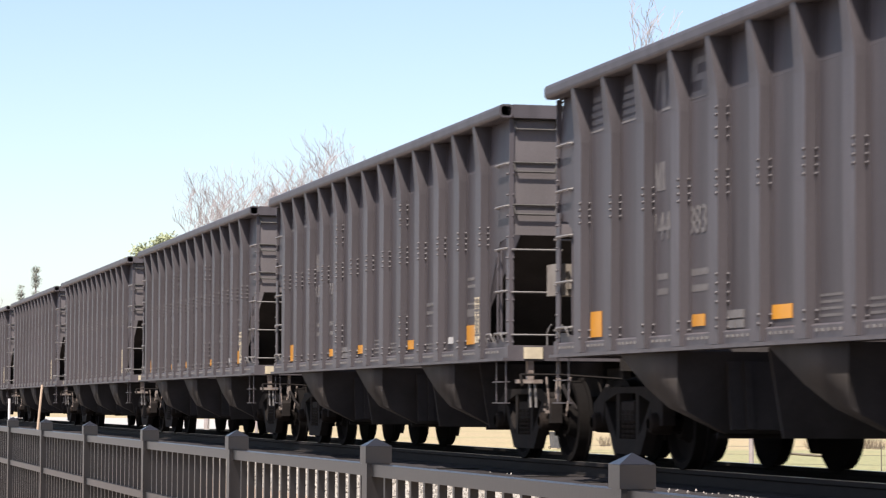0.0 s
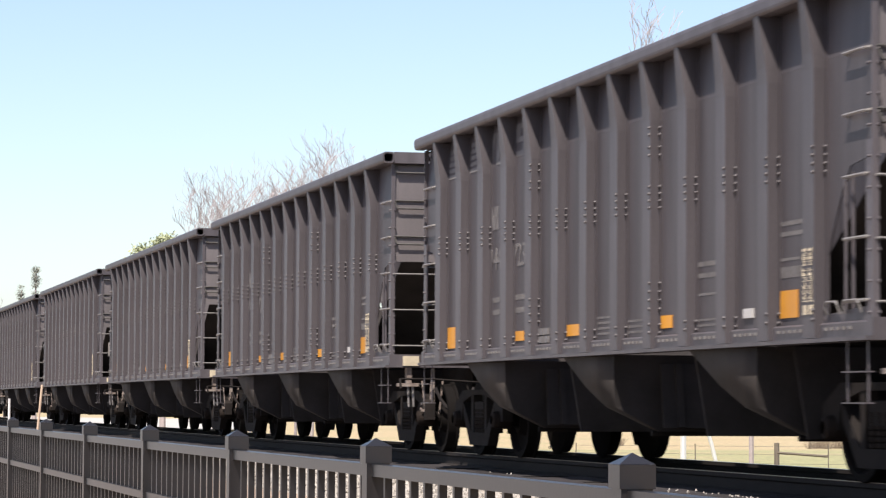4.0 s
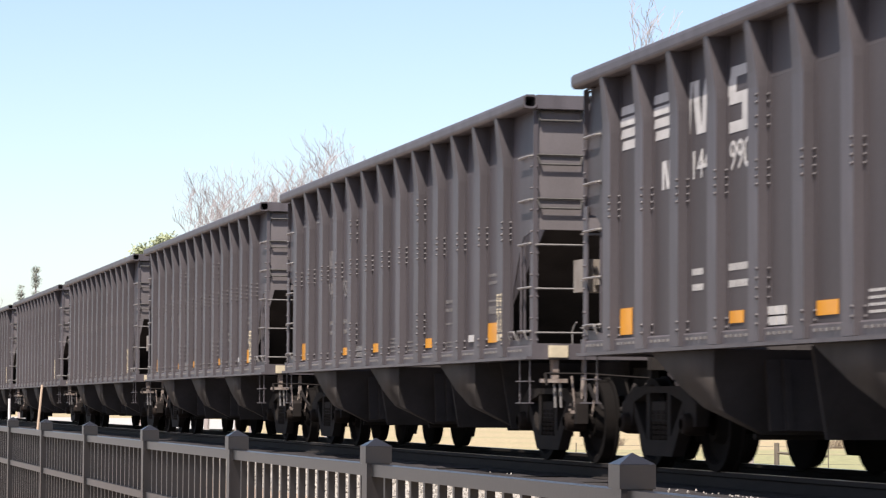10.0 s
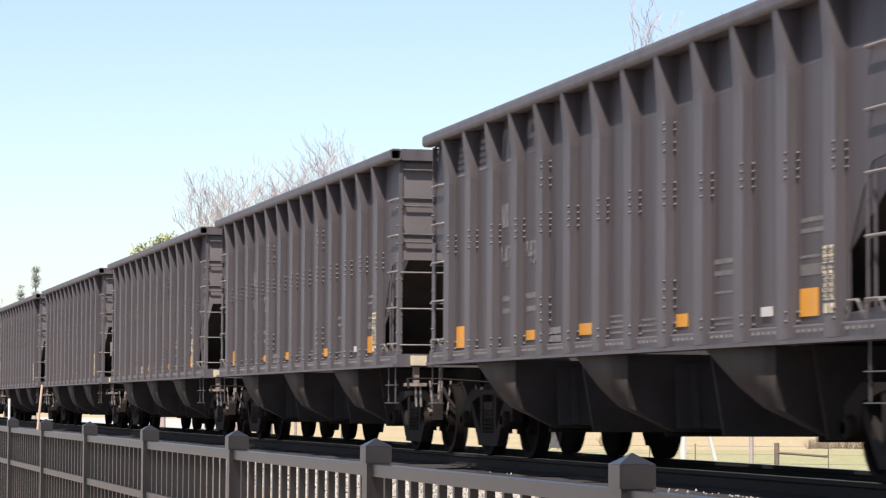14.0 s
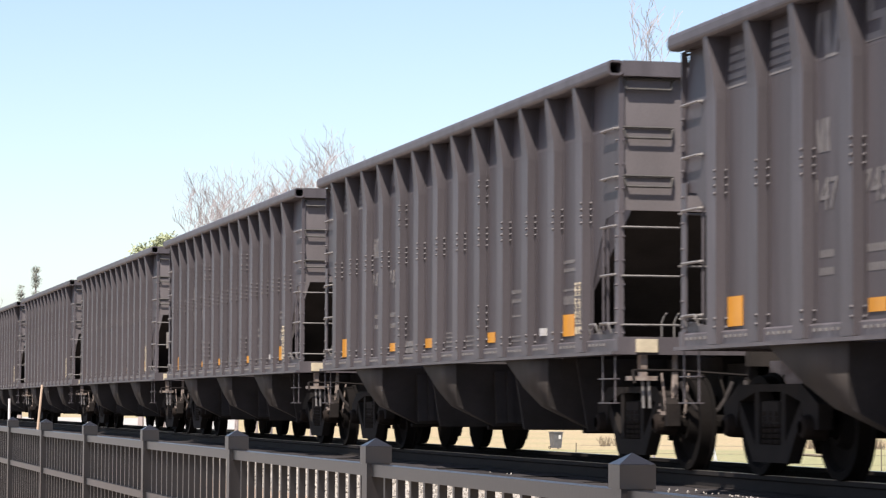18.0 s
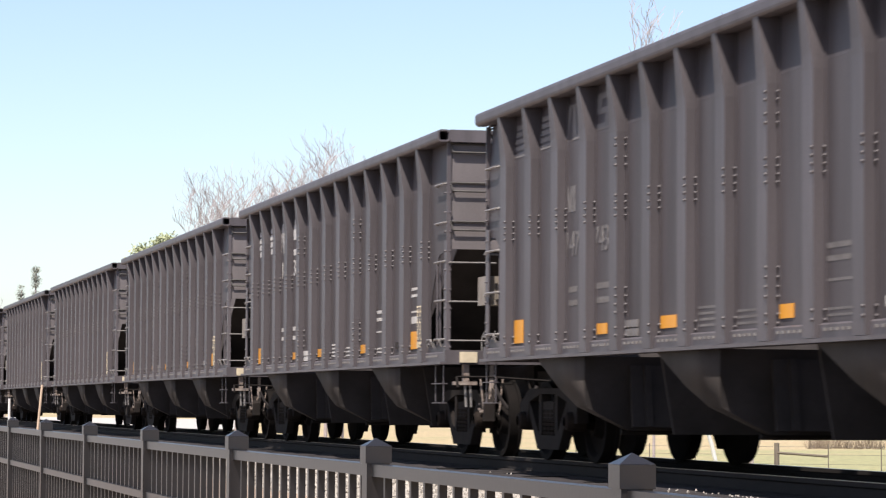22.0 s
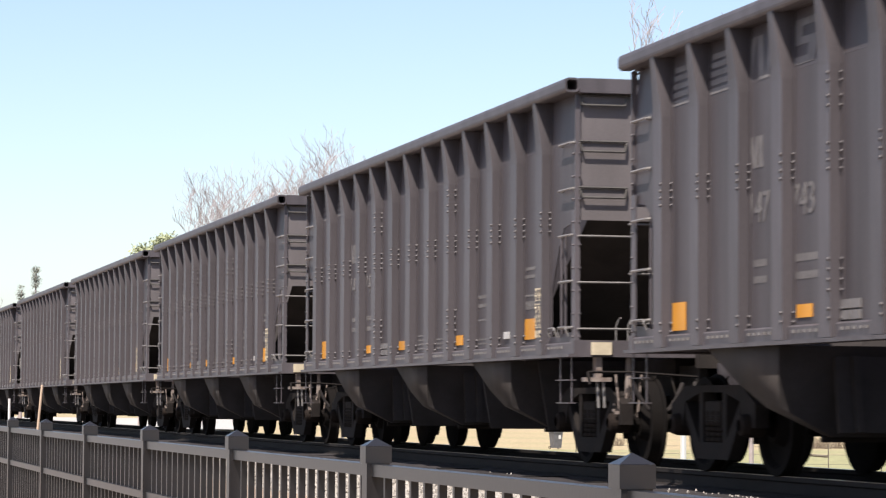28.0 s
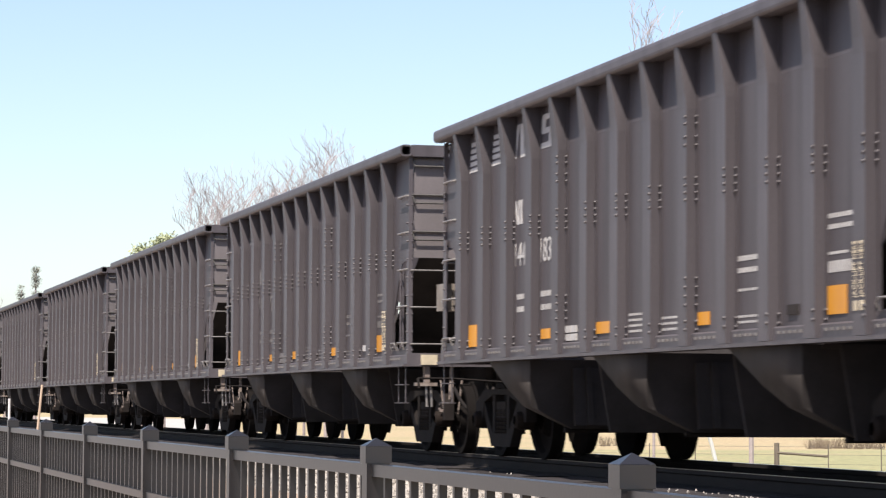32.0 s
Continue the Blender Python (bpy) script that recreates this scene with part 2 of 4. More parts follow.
def ground_material():
    m = bpy.data.materials.new("dry_grass_and_gravel")
    m.use_nodes = True
    n, l = m.node_tree.nodes, m.node_tree.links
    b = n["Principled BSDF"]
    b.inputs["Roughness"].default_value = 0.95
    co = n.new("ShaderNodeTexCoord")
    sep = n.new("ShaderNodeSeparateXYZ")
    l.new(co.outputs["Object"], sep.inputs[0])
    patch = n.new("ShaderNodeTexNoise")
    patch.inputs["Scale"].default_value, patch.inputs["Detail"].default_value = 0.06, 5
    tuft = n.new("ShaderNodeTexNoise")
    tuft.inputs["Scale"].default_value, tuft.inputs["Detail"].default_value = 2.5, 8
    peb = n.new("ShaderNodeTexVoronoi")
    peb.inputs["Scale"].default_value = 28
    for t in (patch, tuft, peb):
        l.new(co.outputs["Object"], t.inputs[0])
    reach = n.new("ShaderNodeMapRange")
    reach.inputs[1].default_value, reach.inputs[2].default_value = 140.0, 175.0
    reach.inputs[3].default_value, reach.inputs[4].default_value = 0.14, -0.10
    l.new(sep.outputs[1], reach.inputs[0])
    moist = n.new("ShaderNodeMath")
    l.new(patch.outputs[0], moist.inputs[0])
    l.new(reach.outputs[0], moist.inputs[1])
    grass = n.new("ShaderNodeValToRGB")
    grass.color_ramp.elements[0].position, grass.color_ramp.elements[0].color = 0.4, (0.345, 0.27, 0.155, 1)
    grass.color_ramp.elements[1].position, grass.color_ramp.elements[1].color = 0.62, (0.25, 0.24, 0.118, 1)
    l.new(moist.outputs[0], grass.inputs[0])
    tint = n.new("ShaderNodeMapRange")
    tint.inputs[1].default_value, tint.inputs[2].default_value = 0.3, 0.7
    tint.inputs[3].default_value, tint.inputs[4].default_value = 0.65, 1.25
    l.new(tuft.outputs[0], tint.inputs[0])
    gs = n.new("ShaderNodeVectorMath")
    gs.operation = "SCALE"
    l.new(grass.outputs[0], gs.inputs[0])
    l.new(tint.outputs[0], gs.inputs["Scale"])
    gravel = n.new("ShaderNodeValToRGB")
    gravel.color_ramp.elements[0].position, gravel.color_ramp.elements[0].color = 0.0, (0.36, 0.275, 0.21, 1)
    gravel.color_ramp.elements[1].position, gravel.color_ramp.elements[1].color = 0.8, (0.24, 0.18, 0.135, 1)
    l.new(peb.outputs["Distance"], gravel.inputs[0])
    near = n.new("ShaderNodeMapRange")
    near.inputs[1].default_value, near.inputs[2].default_value = 13.0, 16.0
    l.new(sep.outputs[0], near.inputs[0])
    mix = n.new("ShaderNodeMix")
    mix.data_type = "RGBA"
    l.new(near.outputs[0], mix.inputs[0])
    l.new(gravel.outputs[0], mix.inputs[6])
    l.new(gs.outputs[0], mix.inputs[7])
    # out-of-view grey paving, added to tune bounced light and the fence's reflections
    unseen_lot = n.new("ShaderNodeMath")
    unseen_lot.operation = "LESS_THAN"
    unseen_lot.inputs[1].default_value = -2.6
    l.new(sep.outputs[0], unseen_lot.inputs[0])
    paved = n.new("ShaderNodeMix")
    paved.data_type = "RGBA"
    paved.inputs[7].default_value = (0.22, 0.20, 0.205, 1)
    l.new(unseen_lot.outputs[0], paved.inputs[0])
    l.new(mix.outputs[2], paved.inputs[6])
    l.new(paved.outputs[2], b.inputs["Base Color"])
    bu = n.new("ShaderNodeBump")
    bu.inputs["Strength"].default_value, bu.inputs["Distance"].default_value = 0.6, 0.05
    l.new(tuft.outputs[0], bu.inputs["Height"])
    l.new(bu.outputs[0], b.inputs["Normal"])
    return m


def build_ground():
    xs = sorted({-4000, -1000, -300, -100, -40, -15, -6, *np.arange(-3, 20, 0.5).tolist(), *np.arange(20, 60, 4.0).tolist(), *np.arange(60, 260, 20.0).tolist(), 400, 800, 1600, 4000})
    ys = sorted({-4000, -1000, -300, -100, -40, *np.arange(-20, 60, 1.0).tolist(), *np.arange(60, 300, 10.0).tolist(), 400, 700, 1200, 4000})
    verts = [(x, y, ground_height(x, y)) for x in xs for y in ys]
    w = len(ys)
    faces = [(i * w + j, (i + 1) * w + j, (i + 1) * w + j + 1, i * w + j + 1) for i in range(len(xs) - 1) for j in range(w - 1)]
    me = bpy.data.meshes.new("ground")
    me.from_pydata(verts, [], faces)
    me.materials.append(ground_material())
    tagged(new("ground", me), "brown dirt verge and dry yellow grass field", "ground", kind="structure")


build_ground()


def build_track():
    bed = bmesh.new()
    prof = [(-3.4, -0.42), (-3.0, -0.33), (-2.5, -0.29), (-2.1, -0.25), (-1.42, -0.158), (1.42, -0.158), (2.0, -0.25), (3.6, -0.6), (4.4, -1.0)]
    rows = []
    for j in range(0, 321):
        y = -20 + j * 0.5
        rows.append([bed.verts.new((u + TRACK_X, y, v + 0.025 * noise.noise((u * 3, y * 2.3, 7)))) for u, v in prof])
    for a, b in zip(rows, rows[1:]):
        for i in range(len(prof) - 1):
            bed.faces.new((a[i], a[i + 1], b[i + 1], b[i]))
    me = mesh_of("ballast_bed", bed, BALLAST)
    me.materials.append(COAL_SHADE)
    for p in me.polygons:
        # the strip along the rails carries painted shade as well as coal dust
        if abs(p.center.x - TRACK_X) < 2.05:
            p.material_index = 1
    tagged(new("ballast_bed", me), "grey crushed stone ballast bed under the track", "ballast", kind="structure")
    track = thing("railroad_track", "steel rails on dark timber ties in grey ballast", "railroad track", m=pose(TRACK_X, 0, 0))
    tagged(track, kind="structure")
    outline = [(-0.036, 0.0), (0.036, 0.0), (0.036, -0.035), (0.012, -0.05), (0.01, -0.135), (0.07, -0.15), (0.07, -0.165), (-0.07, -0.165), (-0.07, -0.15), (-0.01, -0.135), (-0.012, -0.05), (-0.036, -0.035)]
    for s in (-1, 1):
        bm = bmesh.new()
        prism(bm, [(u + s * GAUGE, v) for u, v in outline], "y", -30, 400)
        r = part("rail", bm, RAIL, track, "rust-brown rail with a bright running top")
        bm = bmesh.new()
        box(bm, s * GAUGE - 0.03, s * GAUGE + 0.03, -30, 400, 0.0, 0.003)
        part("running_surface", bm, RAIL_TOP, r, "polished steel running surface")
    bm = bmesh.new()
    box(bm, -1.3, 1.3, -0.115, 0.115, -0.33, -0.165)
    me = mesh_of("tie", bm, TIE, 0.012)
    for j in range(200):
        t = part("tie", me, TIE, track)
        t.location = (random.uniform(-0.04, 0.04), 5 + j * 0.53, random.uniform(-0.01, 0.01))
    # loose stones on the near shoulder, one joined mesh
    verts, faces = [], []
    base = [(1, 0, 0), (-1, 0, 0), (0, 1, 0), (0, -1, 0), (0, 0, 1), (0, 0, -1)]
    fs = [(0, 2, 4), (2, 1, 4), (1, 3, 4), (3, 0, 4), (2, 0, 5), (1, 2, 5), (3, 1, 5), (0, 3, 5)]
    rnd = random.Random(4)
    for i in range(11000):
        u = rnd.uniform(-3.35, -2.05)
        y = 8 + 70 * rnd.random() ** 1.6
        if i > 10972:
            u, y = rnd.gauss(-1.33, 0.05), rnd.choice((20.6, 21.3, 22.6, 28.5)) + rnd.gauss(0, 0.3)
        z = np.interp(u, [p[0] for p in prof], [p[1] for p in prof])
        r = rnd.uniform(0.015, 0.04) if i <= 10972 else rnd.uniform(0.008, 0.017)
        q = Euler([rnd.uniform(0, 6) for _ in range(3)]).to_matrix()
        k = len(verts)
        for bvec in base:
            p = q @ Vector((bvec[0] * r * rnd.uniform(0.7, 1.3), bvec[1] * r * rnd.uniform(0.7, 1.3), bvec[2] * r * 0.8))
            verts.append((TRACK_X + u + p.x, y + p.y, z + 0.012 + p.z))
        faces += [tuple(k + a for a in f) for f in fs]
    me = bpy.data.meshes.new("ballast_stones")
    me.from_pydata(verts, [], faces)
    me.materials.append(STONE)
    tagged(new("ballast_stones", me), "loose grey crushed stones on the ballast shoulder", "stones", kind="stuff")


build_track()

# ---------------------------------------------------------------- hopper car
PITCH = 15.35      # from coupler to coupler
HALF = 6.825       # half the body's length
RIB_STEP = 0.965
RIB_SHIFT = 0.12   # the posts sit nearer the +y end
SHEET_X, RIB_X, CHORD_X = 1.437, 1.53, 1.60
RIB_FLARE = 0.055  # how far the posts lean out above the crease
FLARE = -0.04      # the sheet leans in there, behind the posts
SILL_Z, CREASE_Z, TOP_Z = 1.045, 3.125, 3.72
END_OPEN_Z = 2.36
CHORD_Z = TOP_Z - 0.14
TRUCK_Y = 5.84
FRONT_OUT = 0.095  # the forward end frame stands this much further out
FRAME = ("end_sheet", "end_post", "rivets", "upright_bar", "corner_gusset", "grab_hoop")
WHEEL_R = 0.42


def rib_mesh():
    """A pressed side post on the side that faces -x: flat flanges and a hat that narrows above the crease."""
    bm = bmesh.new()
    rings = []
    for z, lean, w, foot in ((SILL_Z + 0.035, 0, 0.115, 0.165), (CREASE_Z - 0.06, 0, 0.115, 0.165), (CREASE_Z + 0.06, 0.12, 0.105, 0.15), (CHORD_Z + 0.01, 1.0, 0.05, 0.075)):
        base, outer = SHEET_X + lean * FLARE, RIB_X + lean * RIB_FLARE
        rings.append([bm.verts.new((-x, y, z)) for x, y in ((base - 0.01, -foot), (base + 0.012, -foot), (base + 0.012, -w - 0.012), (outer, -w), (outer, w), (base + 0.012, w + 0.012), (base + 0.012, foot), (base - 0.01, foot))])
    for a, b in zip(rings, rings[1:]):
        for i in range(8):
            f = bm.faces.new((a[i], a[(i + 1) % 8], b[(i + 1) % 8], b[i]))
            # only the outer face is pale; the flanks' shade is painted with the darker tone
            f.material_index = 0 if i == 3 else 1
    bm.faces.new(rings[0])
    bm.faces.new(rings[-1][::-1])
    me = mesh_of("side_rib", bm, CAR_RIB)
    me.materials.append(CAR)
    return me


def rivets_mesh(levels):
    """Bolt heads on both flanges of a post, in blocks of rows at the given heights."""
    bm = bmesh.new()
    for z0, rows, step in levels:
        for k in range(rows):
            z = z0 + k * step
            tube(bm, (-RIB_X + 0.004, -0.088, z), (-RIB_X - 0.014, -0.088, z), 0.019, 0.013, 6)
            tube(bm, (-SHEET_X - 0.008, -0.146, z), (-SHEET_X - 0.030, -0.146, z), 0.018, 0.012, 6)
    return mesh_of("rivets", bm, CAR)


def flat_sheet(outline, x_of):
    """A sheet of steel 12 mm thick in the y-z plane, outline (y, z), whose distance from the centre is x_of(z)."""
    bm = bmesh.new()
    a = [bm.verts.new((-x_of(z), y, z)) for y, z in outline]
    b = [bm.verts.new((-x_of(z) + 0.012, y, z)) for y, z in outline]
    n = len(outline)
    bm.faces.new(a)
    bm.faces.new(b[::-1])
    for i in range(n):
        bm.faces.new((a[i], b[i], b[(i + 1) % n], a[(i + 1) % n]))
    return bm


def hollow_bar(x0, x1, z0, z1, y0, y1, wall):
    """A square tube along y with rounded corners and open ends."""
    bm = bmesh.new()
    def ring(inset, y):
        c = 0.042 - inset * 0.8
        a, b, d, e = x0 + inset, x1 - inset, z0 + inset, z1 - inset
        pts = []
        for cx, cz, q in ((b - c, e - c, 0), (a + c, e - c, 1), (a + c, d + c, 2), (b - c, d + c, 3)):
            for k in range(4):
                g = (q + k / 3) * math.pi / 2
                pts.append(bm.verts.new((cx + c * math.cos(g), y, cz + c * math.sin(g))))
        return pts
    rings = [ring(0, y0), ring(0, y1), ring(wall, y1 - 0.001), ring(wall, y1 - 0.4), ring(wall, y0 + 0.4), ring(wall, y0 + 0.001)]
    n = len(rings[0])
    for a, b in ((0, 1), (1, 2), (2, 3), (4, 5), (5, 0)):
        for i in range(n):
            bm.faces.new((rings[a][i], rings[a][(i + 1) % n], rings[b][(i + 1) % n], rings[b][i]))
    bm.faces.new(rings[3])
    bm.faces.new(rings[4])
    return bm


def wheelset_mesh():
    bm = bmesh.new()
    for s in (-1, 1):
        prof = [(s * 0.68, 0.10), (s * 0.68, 0.448), (s * 0.705, 0.448), (s * 0.715, 0.425), (s * 0.82, 0.42), (s * 0.82, 0.36), (s * 0.765, 0.33), (s * 0.75, 0.18), (s * 0.84, 0.14), (s * 0.84, 0.10)]
        lathe(bm, prof, 28)
    lathe(bm, [(-0.98, 0.0), (-0.98, 0.08), (-0.6, 0.085), (0.6, 0.085), (0.98, 0.08), (0.98, 0.0)], 12)
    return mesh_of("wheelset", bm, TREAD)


def side_frame_mesh():
    """Cast side frame of a truck on the -x side, with a window for the springs."""
    bm = bmesh.new()
    x0, x1 = -1.06, -0.94
    top = [(-1.08, 0.60), (-1.08, 0.40), (-0.78, 0.40), (-0.70, 0.62), (-0.30, 0.70), (0.30, 0.70), (0.70, 0.62), (0.78, 0.40), (1.08, 0.40), (1.08, 0.60), (0.72, 0.76), (-0.72, 0.76)]
    low = [(-0.70, 0.62), (-0.70, 0.48), (-0.40, 0.125), (0.40, 0.125), (0.70, 0.48), (0.70, 0.62), (0.33, 0.27), (-0.33, 0.27)]
    prism(bm, top, "x", x0, x1)
    prism(bm, low, "x", x0 + 0.004, x1 - 0.004)
    for y in (-0.30, 0.30):
        box(bm, x0 + 0.008, x1 - 0.008, y - 0.05, y + 0.05, 0.22, 0.72)
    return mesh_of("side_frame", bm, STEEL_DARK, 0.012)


def spring_mesh():
    """One coil spring, seen as a ribbed column."""
    bm = bmesh.new()
    prof = [(0.27, 0.0), (0.27, 0.05)]
    for k in range(6):
        prof += [(0.28 + k * 0.045, 0.066), (0.31 + k * 0.045, 0.066), (0.318 + k * 0.045, 0.048)]
    lathe(bm, prof + [(0.55, 0.05), (0.55, 0.0)], 10, "z")
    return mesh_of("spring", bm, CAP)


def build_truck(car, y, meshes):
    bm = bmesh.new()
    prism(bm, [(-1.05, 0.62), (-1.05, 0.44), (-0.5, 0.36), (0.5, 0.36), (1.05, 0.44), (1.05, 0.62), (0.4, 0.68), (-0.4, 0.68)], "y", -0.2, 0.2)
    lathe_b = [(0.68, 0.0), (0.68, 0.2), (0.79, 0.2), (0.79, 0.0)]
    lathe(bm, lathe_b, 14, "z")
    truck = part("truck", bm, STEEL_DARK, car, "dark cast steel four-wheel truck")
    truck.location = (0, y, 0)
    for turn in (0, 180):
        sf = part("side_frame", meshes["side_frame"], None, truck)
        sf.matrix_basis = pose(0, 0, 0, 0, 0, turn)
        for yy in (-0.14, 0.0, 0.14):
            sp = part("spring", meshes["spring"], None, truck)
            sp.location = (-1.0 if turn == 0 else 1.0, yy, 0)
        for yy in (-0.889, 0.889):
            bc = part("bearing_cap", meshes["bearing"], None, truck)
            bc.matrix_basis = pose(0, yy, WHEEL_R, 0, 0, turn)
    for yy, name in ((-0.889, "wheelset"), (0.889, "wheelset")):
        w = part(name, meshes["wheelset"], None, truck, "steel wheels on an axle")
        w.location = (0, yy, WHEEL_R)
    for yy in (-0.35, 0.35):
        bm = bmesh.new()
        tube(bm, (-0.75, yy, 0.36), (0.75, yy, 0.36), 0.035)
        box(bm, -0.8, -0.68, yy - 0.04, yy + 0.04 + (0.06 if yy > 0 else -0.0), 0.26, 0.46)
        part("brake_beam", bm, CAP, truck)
    return truck


def mark_bars(bm, y0, z0, w, h, cols, rows, fill=0.6):
    """Illegible small print: bars in rows on the -x side; y0 is the first character's side (+y end)."""
    for r in range(rows):
        for c in range(cols):
            ya = y0 - c * w / cols
            box(bm, -SHEET_X - 0.004, -SHEET_X - 0.001, ya - w / cols * 0.62, ya, z0 - r * h / rows - h / rows * fill, z0 - r * h / rows)


DIGIT = 0.165        # from one digit to the next
SIDE = 0.16         # markings sit beside the post at the +y side of a bay


def bay(i):
    """Middle of the i-th bay between posts, counted from the +y end (0 lies outside the first post)."""
    return (6.5 - i) * RIB_STEP + RIB_SHIFT


def slanted(bm, y_hi, z_hi, w, h, lean=0.0):
    """A painted quadrilateral on the sheet of the -x side."""
    z_lo = z_hi - h
    cuts = [z_hi] + ([CREASE_Z] if z_lo < CREASE_Z - 0.01 and z_hi > CREASE_Z + 0.01 else []) + [z_lo]
    for za, zb in zip(cuts, cuts[1:]):
        q = []
        for z, far in ((za, 0), (za, w), (zb, w), (zb, 0)):
            q.append((y_hi - far - lean * (z_hi - z) / h, z))
        front = [bm.verts.new((-sheet_x(z) - 0.004, y, z)) for y, z in q]
        back = [bm.verts.new((-sheet_x(z) - 0.001, y, z)) for y, z in q]
        bm.faces.new(front)
        bm.faces.new(back[::-1])
        for i in range(4):
            bm.faces.new((front[i], back[i], back[(i + 1) % 4], front[(i + 1) % 4]))


def sheet_x(z):
    return SHEET_X + FLARE * max(0.0, (z - CREASE_Z) / (CHORD_Z + 0.01 - CREASE_Z))


def build_car(fresh, number, drop=0.0, paint=None):
    """A three-bay coal hopper with outside posts; its base is at rail level, its long way is y, its seen side is -x."""
    car = thing("hopper_car", "grey-black weathered steel coal hopper car with " + ("bright fresh" if fresh else "faded") + " white lettering", "hopper car", "hopper cars of the train")
    mesh = {}
    paint = paint or CAR
    # sides
    rear = [(-HALF + 0.095, CREASE_Z), (-HALF + 0.095, END_OPEN_Z), (-HALF + 0.56, 2.31), (-HALF + 0.72, 2.14), (-HALF + 0.90, 1.86), (-HALF + 1.10, 1.48), (-HALF + 1.13, SILL_Z + 0.1)]
    front = [(HALF - 0.80, SILL_Z + 0.1), (HALF - 0.78, 1.60), (HALF - 0.66, 1.98), (HALF - 0.48, 2.24), (HALF - 0.28, END_OPEN_Z), (HALF, END_OPEN_Z + 0.03), (HALF, CREASE_Z)]
    lower = rear + front
    bm = flat_sheet(lower, sheet_x)
    me_low = mesh_of("side_sheet", bm, paint)
    bm = bmesh.new()
    prism(bm, [(-SHEET_X, CREASE_Z + 0.001), (-SHEET_X - FLARE, CHORD_Z + 0.01), (-SHEET_X - FLARE + 0.012, CHORD_Z + 0.01), (-SHEET_X + 0.012, CREASE_Z + 0.001)], "y", -HALF + 0.095, HALF)
    box(bm, -CHORD_X + 0.06, -SHEET_X + 0.06, -HALF + 0.02, HALF - 0.02, CHORD_Z + 0.011, CHORD_Z + 0.02)
    me_top = mesh_of("upper_sheet", bm, paint)
    bm = hollow_bar(-CHORD_X, -CHORD_X + 0.15, CHORD_Z, TOP_Z, -HALF, HALF, 0.02)
    me_chord = mesh_of("top_chord", bm, CAR_RIB)
    bm = bmesh.new()
    prism(bm, [(-1.55, SILL_Z), (-1.55, SILL_Z + 0.03), (-1.49, SILL_Z + 0.03), (-1.49, SILL_Z + 0.13), (-1.47, SILL_Z + 0.145), (-1.36, SILL_Z + 0.145), (-1.36, SILL_Z)], "y", -HALF + 0.02, HALF - 0.02)
    me_sill = mesh_of("side_sill", bm, CAR_RIB)
    rib = rib_mesh()
    bm = bmesh.new()
    for i in range(-1, 13):
        for k in range(5):
            y = (i - 5.5) * RIB_STEP + RIB_SHIFT + (k - 2) * 0.115
            if abs(y) < HALF - 0.1:
                box(bm, -1.505, -1.489, y - 0.014, y + 0.014, SILL_Z + 0.085, SILL_Z + 0.108)
    me_heads = mesh_of("sill_rivets", bm, RUNG)
    riv_plain = rivets_mesh([(2.30, 4, 0.062), (SILL_Z + 0.17, 2, 0.07)])
    riv_heavy = rivets_mesh([(2.30, 4, 0.062), (2.76, 2, 0.07), (2.94, 2, 0.06), (SILL_Z + 0.17, 2, 0.07), (1.42, 4, 0.075)])
    for turn in (0, 180):
        m = pose(0, 0, 0, 0, 0, turn)
        for name, me in (("side_sheet", me_low), ("upper_sheet", me_top), ("top_chord", me_chord), ("side_sill", me_sill)):
            part(name, me, None, car).matrix_basis = m
        heads = tagged(part("sill_rivets", me_heads, None, car), kind="stuff")
        heads.matrix_basis = m @ pose(0, 0 if turn == 0 else -2 * RIB_SHIFT, 0)
        for i in range(13):
            r = part("side_rib", rib, None, car)
            r.matrix_basis = m @ pose(0, (i - 6) * RIB_STEP + (RIB_SHIFT if turn == 0 else -RIB_SHIFT), 0)
            if turn == 0:
                tagged(part("rivets", riv_heavy if i in (4, 8) else riv_plain, None, r), kind="stuff")
    # interior slope sheets, ends, end frames
    for turn in (0, 180):
        m = pose(0, 0, 0, 0, 0, turn)
        # lit rust at the -y end, its shaded copy at the forward end
        rust = RUSTY if turn == 0 else RUST_SHADE
        flush = m if turn == 0 else m @ pose(0, -FRONT_OUT, 0)
        def add(name, bm, material, label="", bevel=0.0):
            ob = part(name, bm, material, car, label, bevel)
            ob.matrix_basis = flush if name in FRAME else m
            return ob
        bm = bmesh.new()
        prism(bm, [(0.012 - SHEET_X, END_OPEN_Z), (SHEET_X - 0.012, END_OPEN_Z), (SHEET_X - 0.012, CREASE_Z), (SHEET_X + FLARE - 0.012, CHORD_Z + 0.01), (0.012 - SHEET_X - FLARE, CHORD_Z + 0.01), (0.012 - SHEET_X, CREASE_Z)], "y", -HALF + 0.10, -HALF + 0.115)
        add("end_sheet", bm, END_LIT, "dusty steel end sheet, toned lighter as if in sun")
        bm = bmesh.new()
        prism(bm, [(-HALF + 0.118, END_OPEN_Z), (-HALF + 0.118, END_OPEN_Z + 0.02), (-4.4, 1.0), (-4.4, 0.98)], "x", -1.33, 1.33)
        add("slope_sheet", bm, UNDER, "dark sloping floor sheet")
        bm = bmesh.new()
        box(bm, -CHORD_X + 0.151, CHORD_X - 0.151, -HALF, -HALF + 0.15, CHORD_Z, TOP_Z)
        add("end_chord", bm, CAR_RIB, "", 0.02)
        bm = bmesh.new()
        box(bm, -1.50, 1.50, -HALF + 0.01, -HALF + 0.12, SILL_Z, SILL_Z + 0.16)
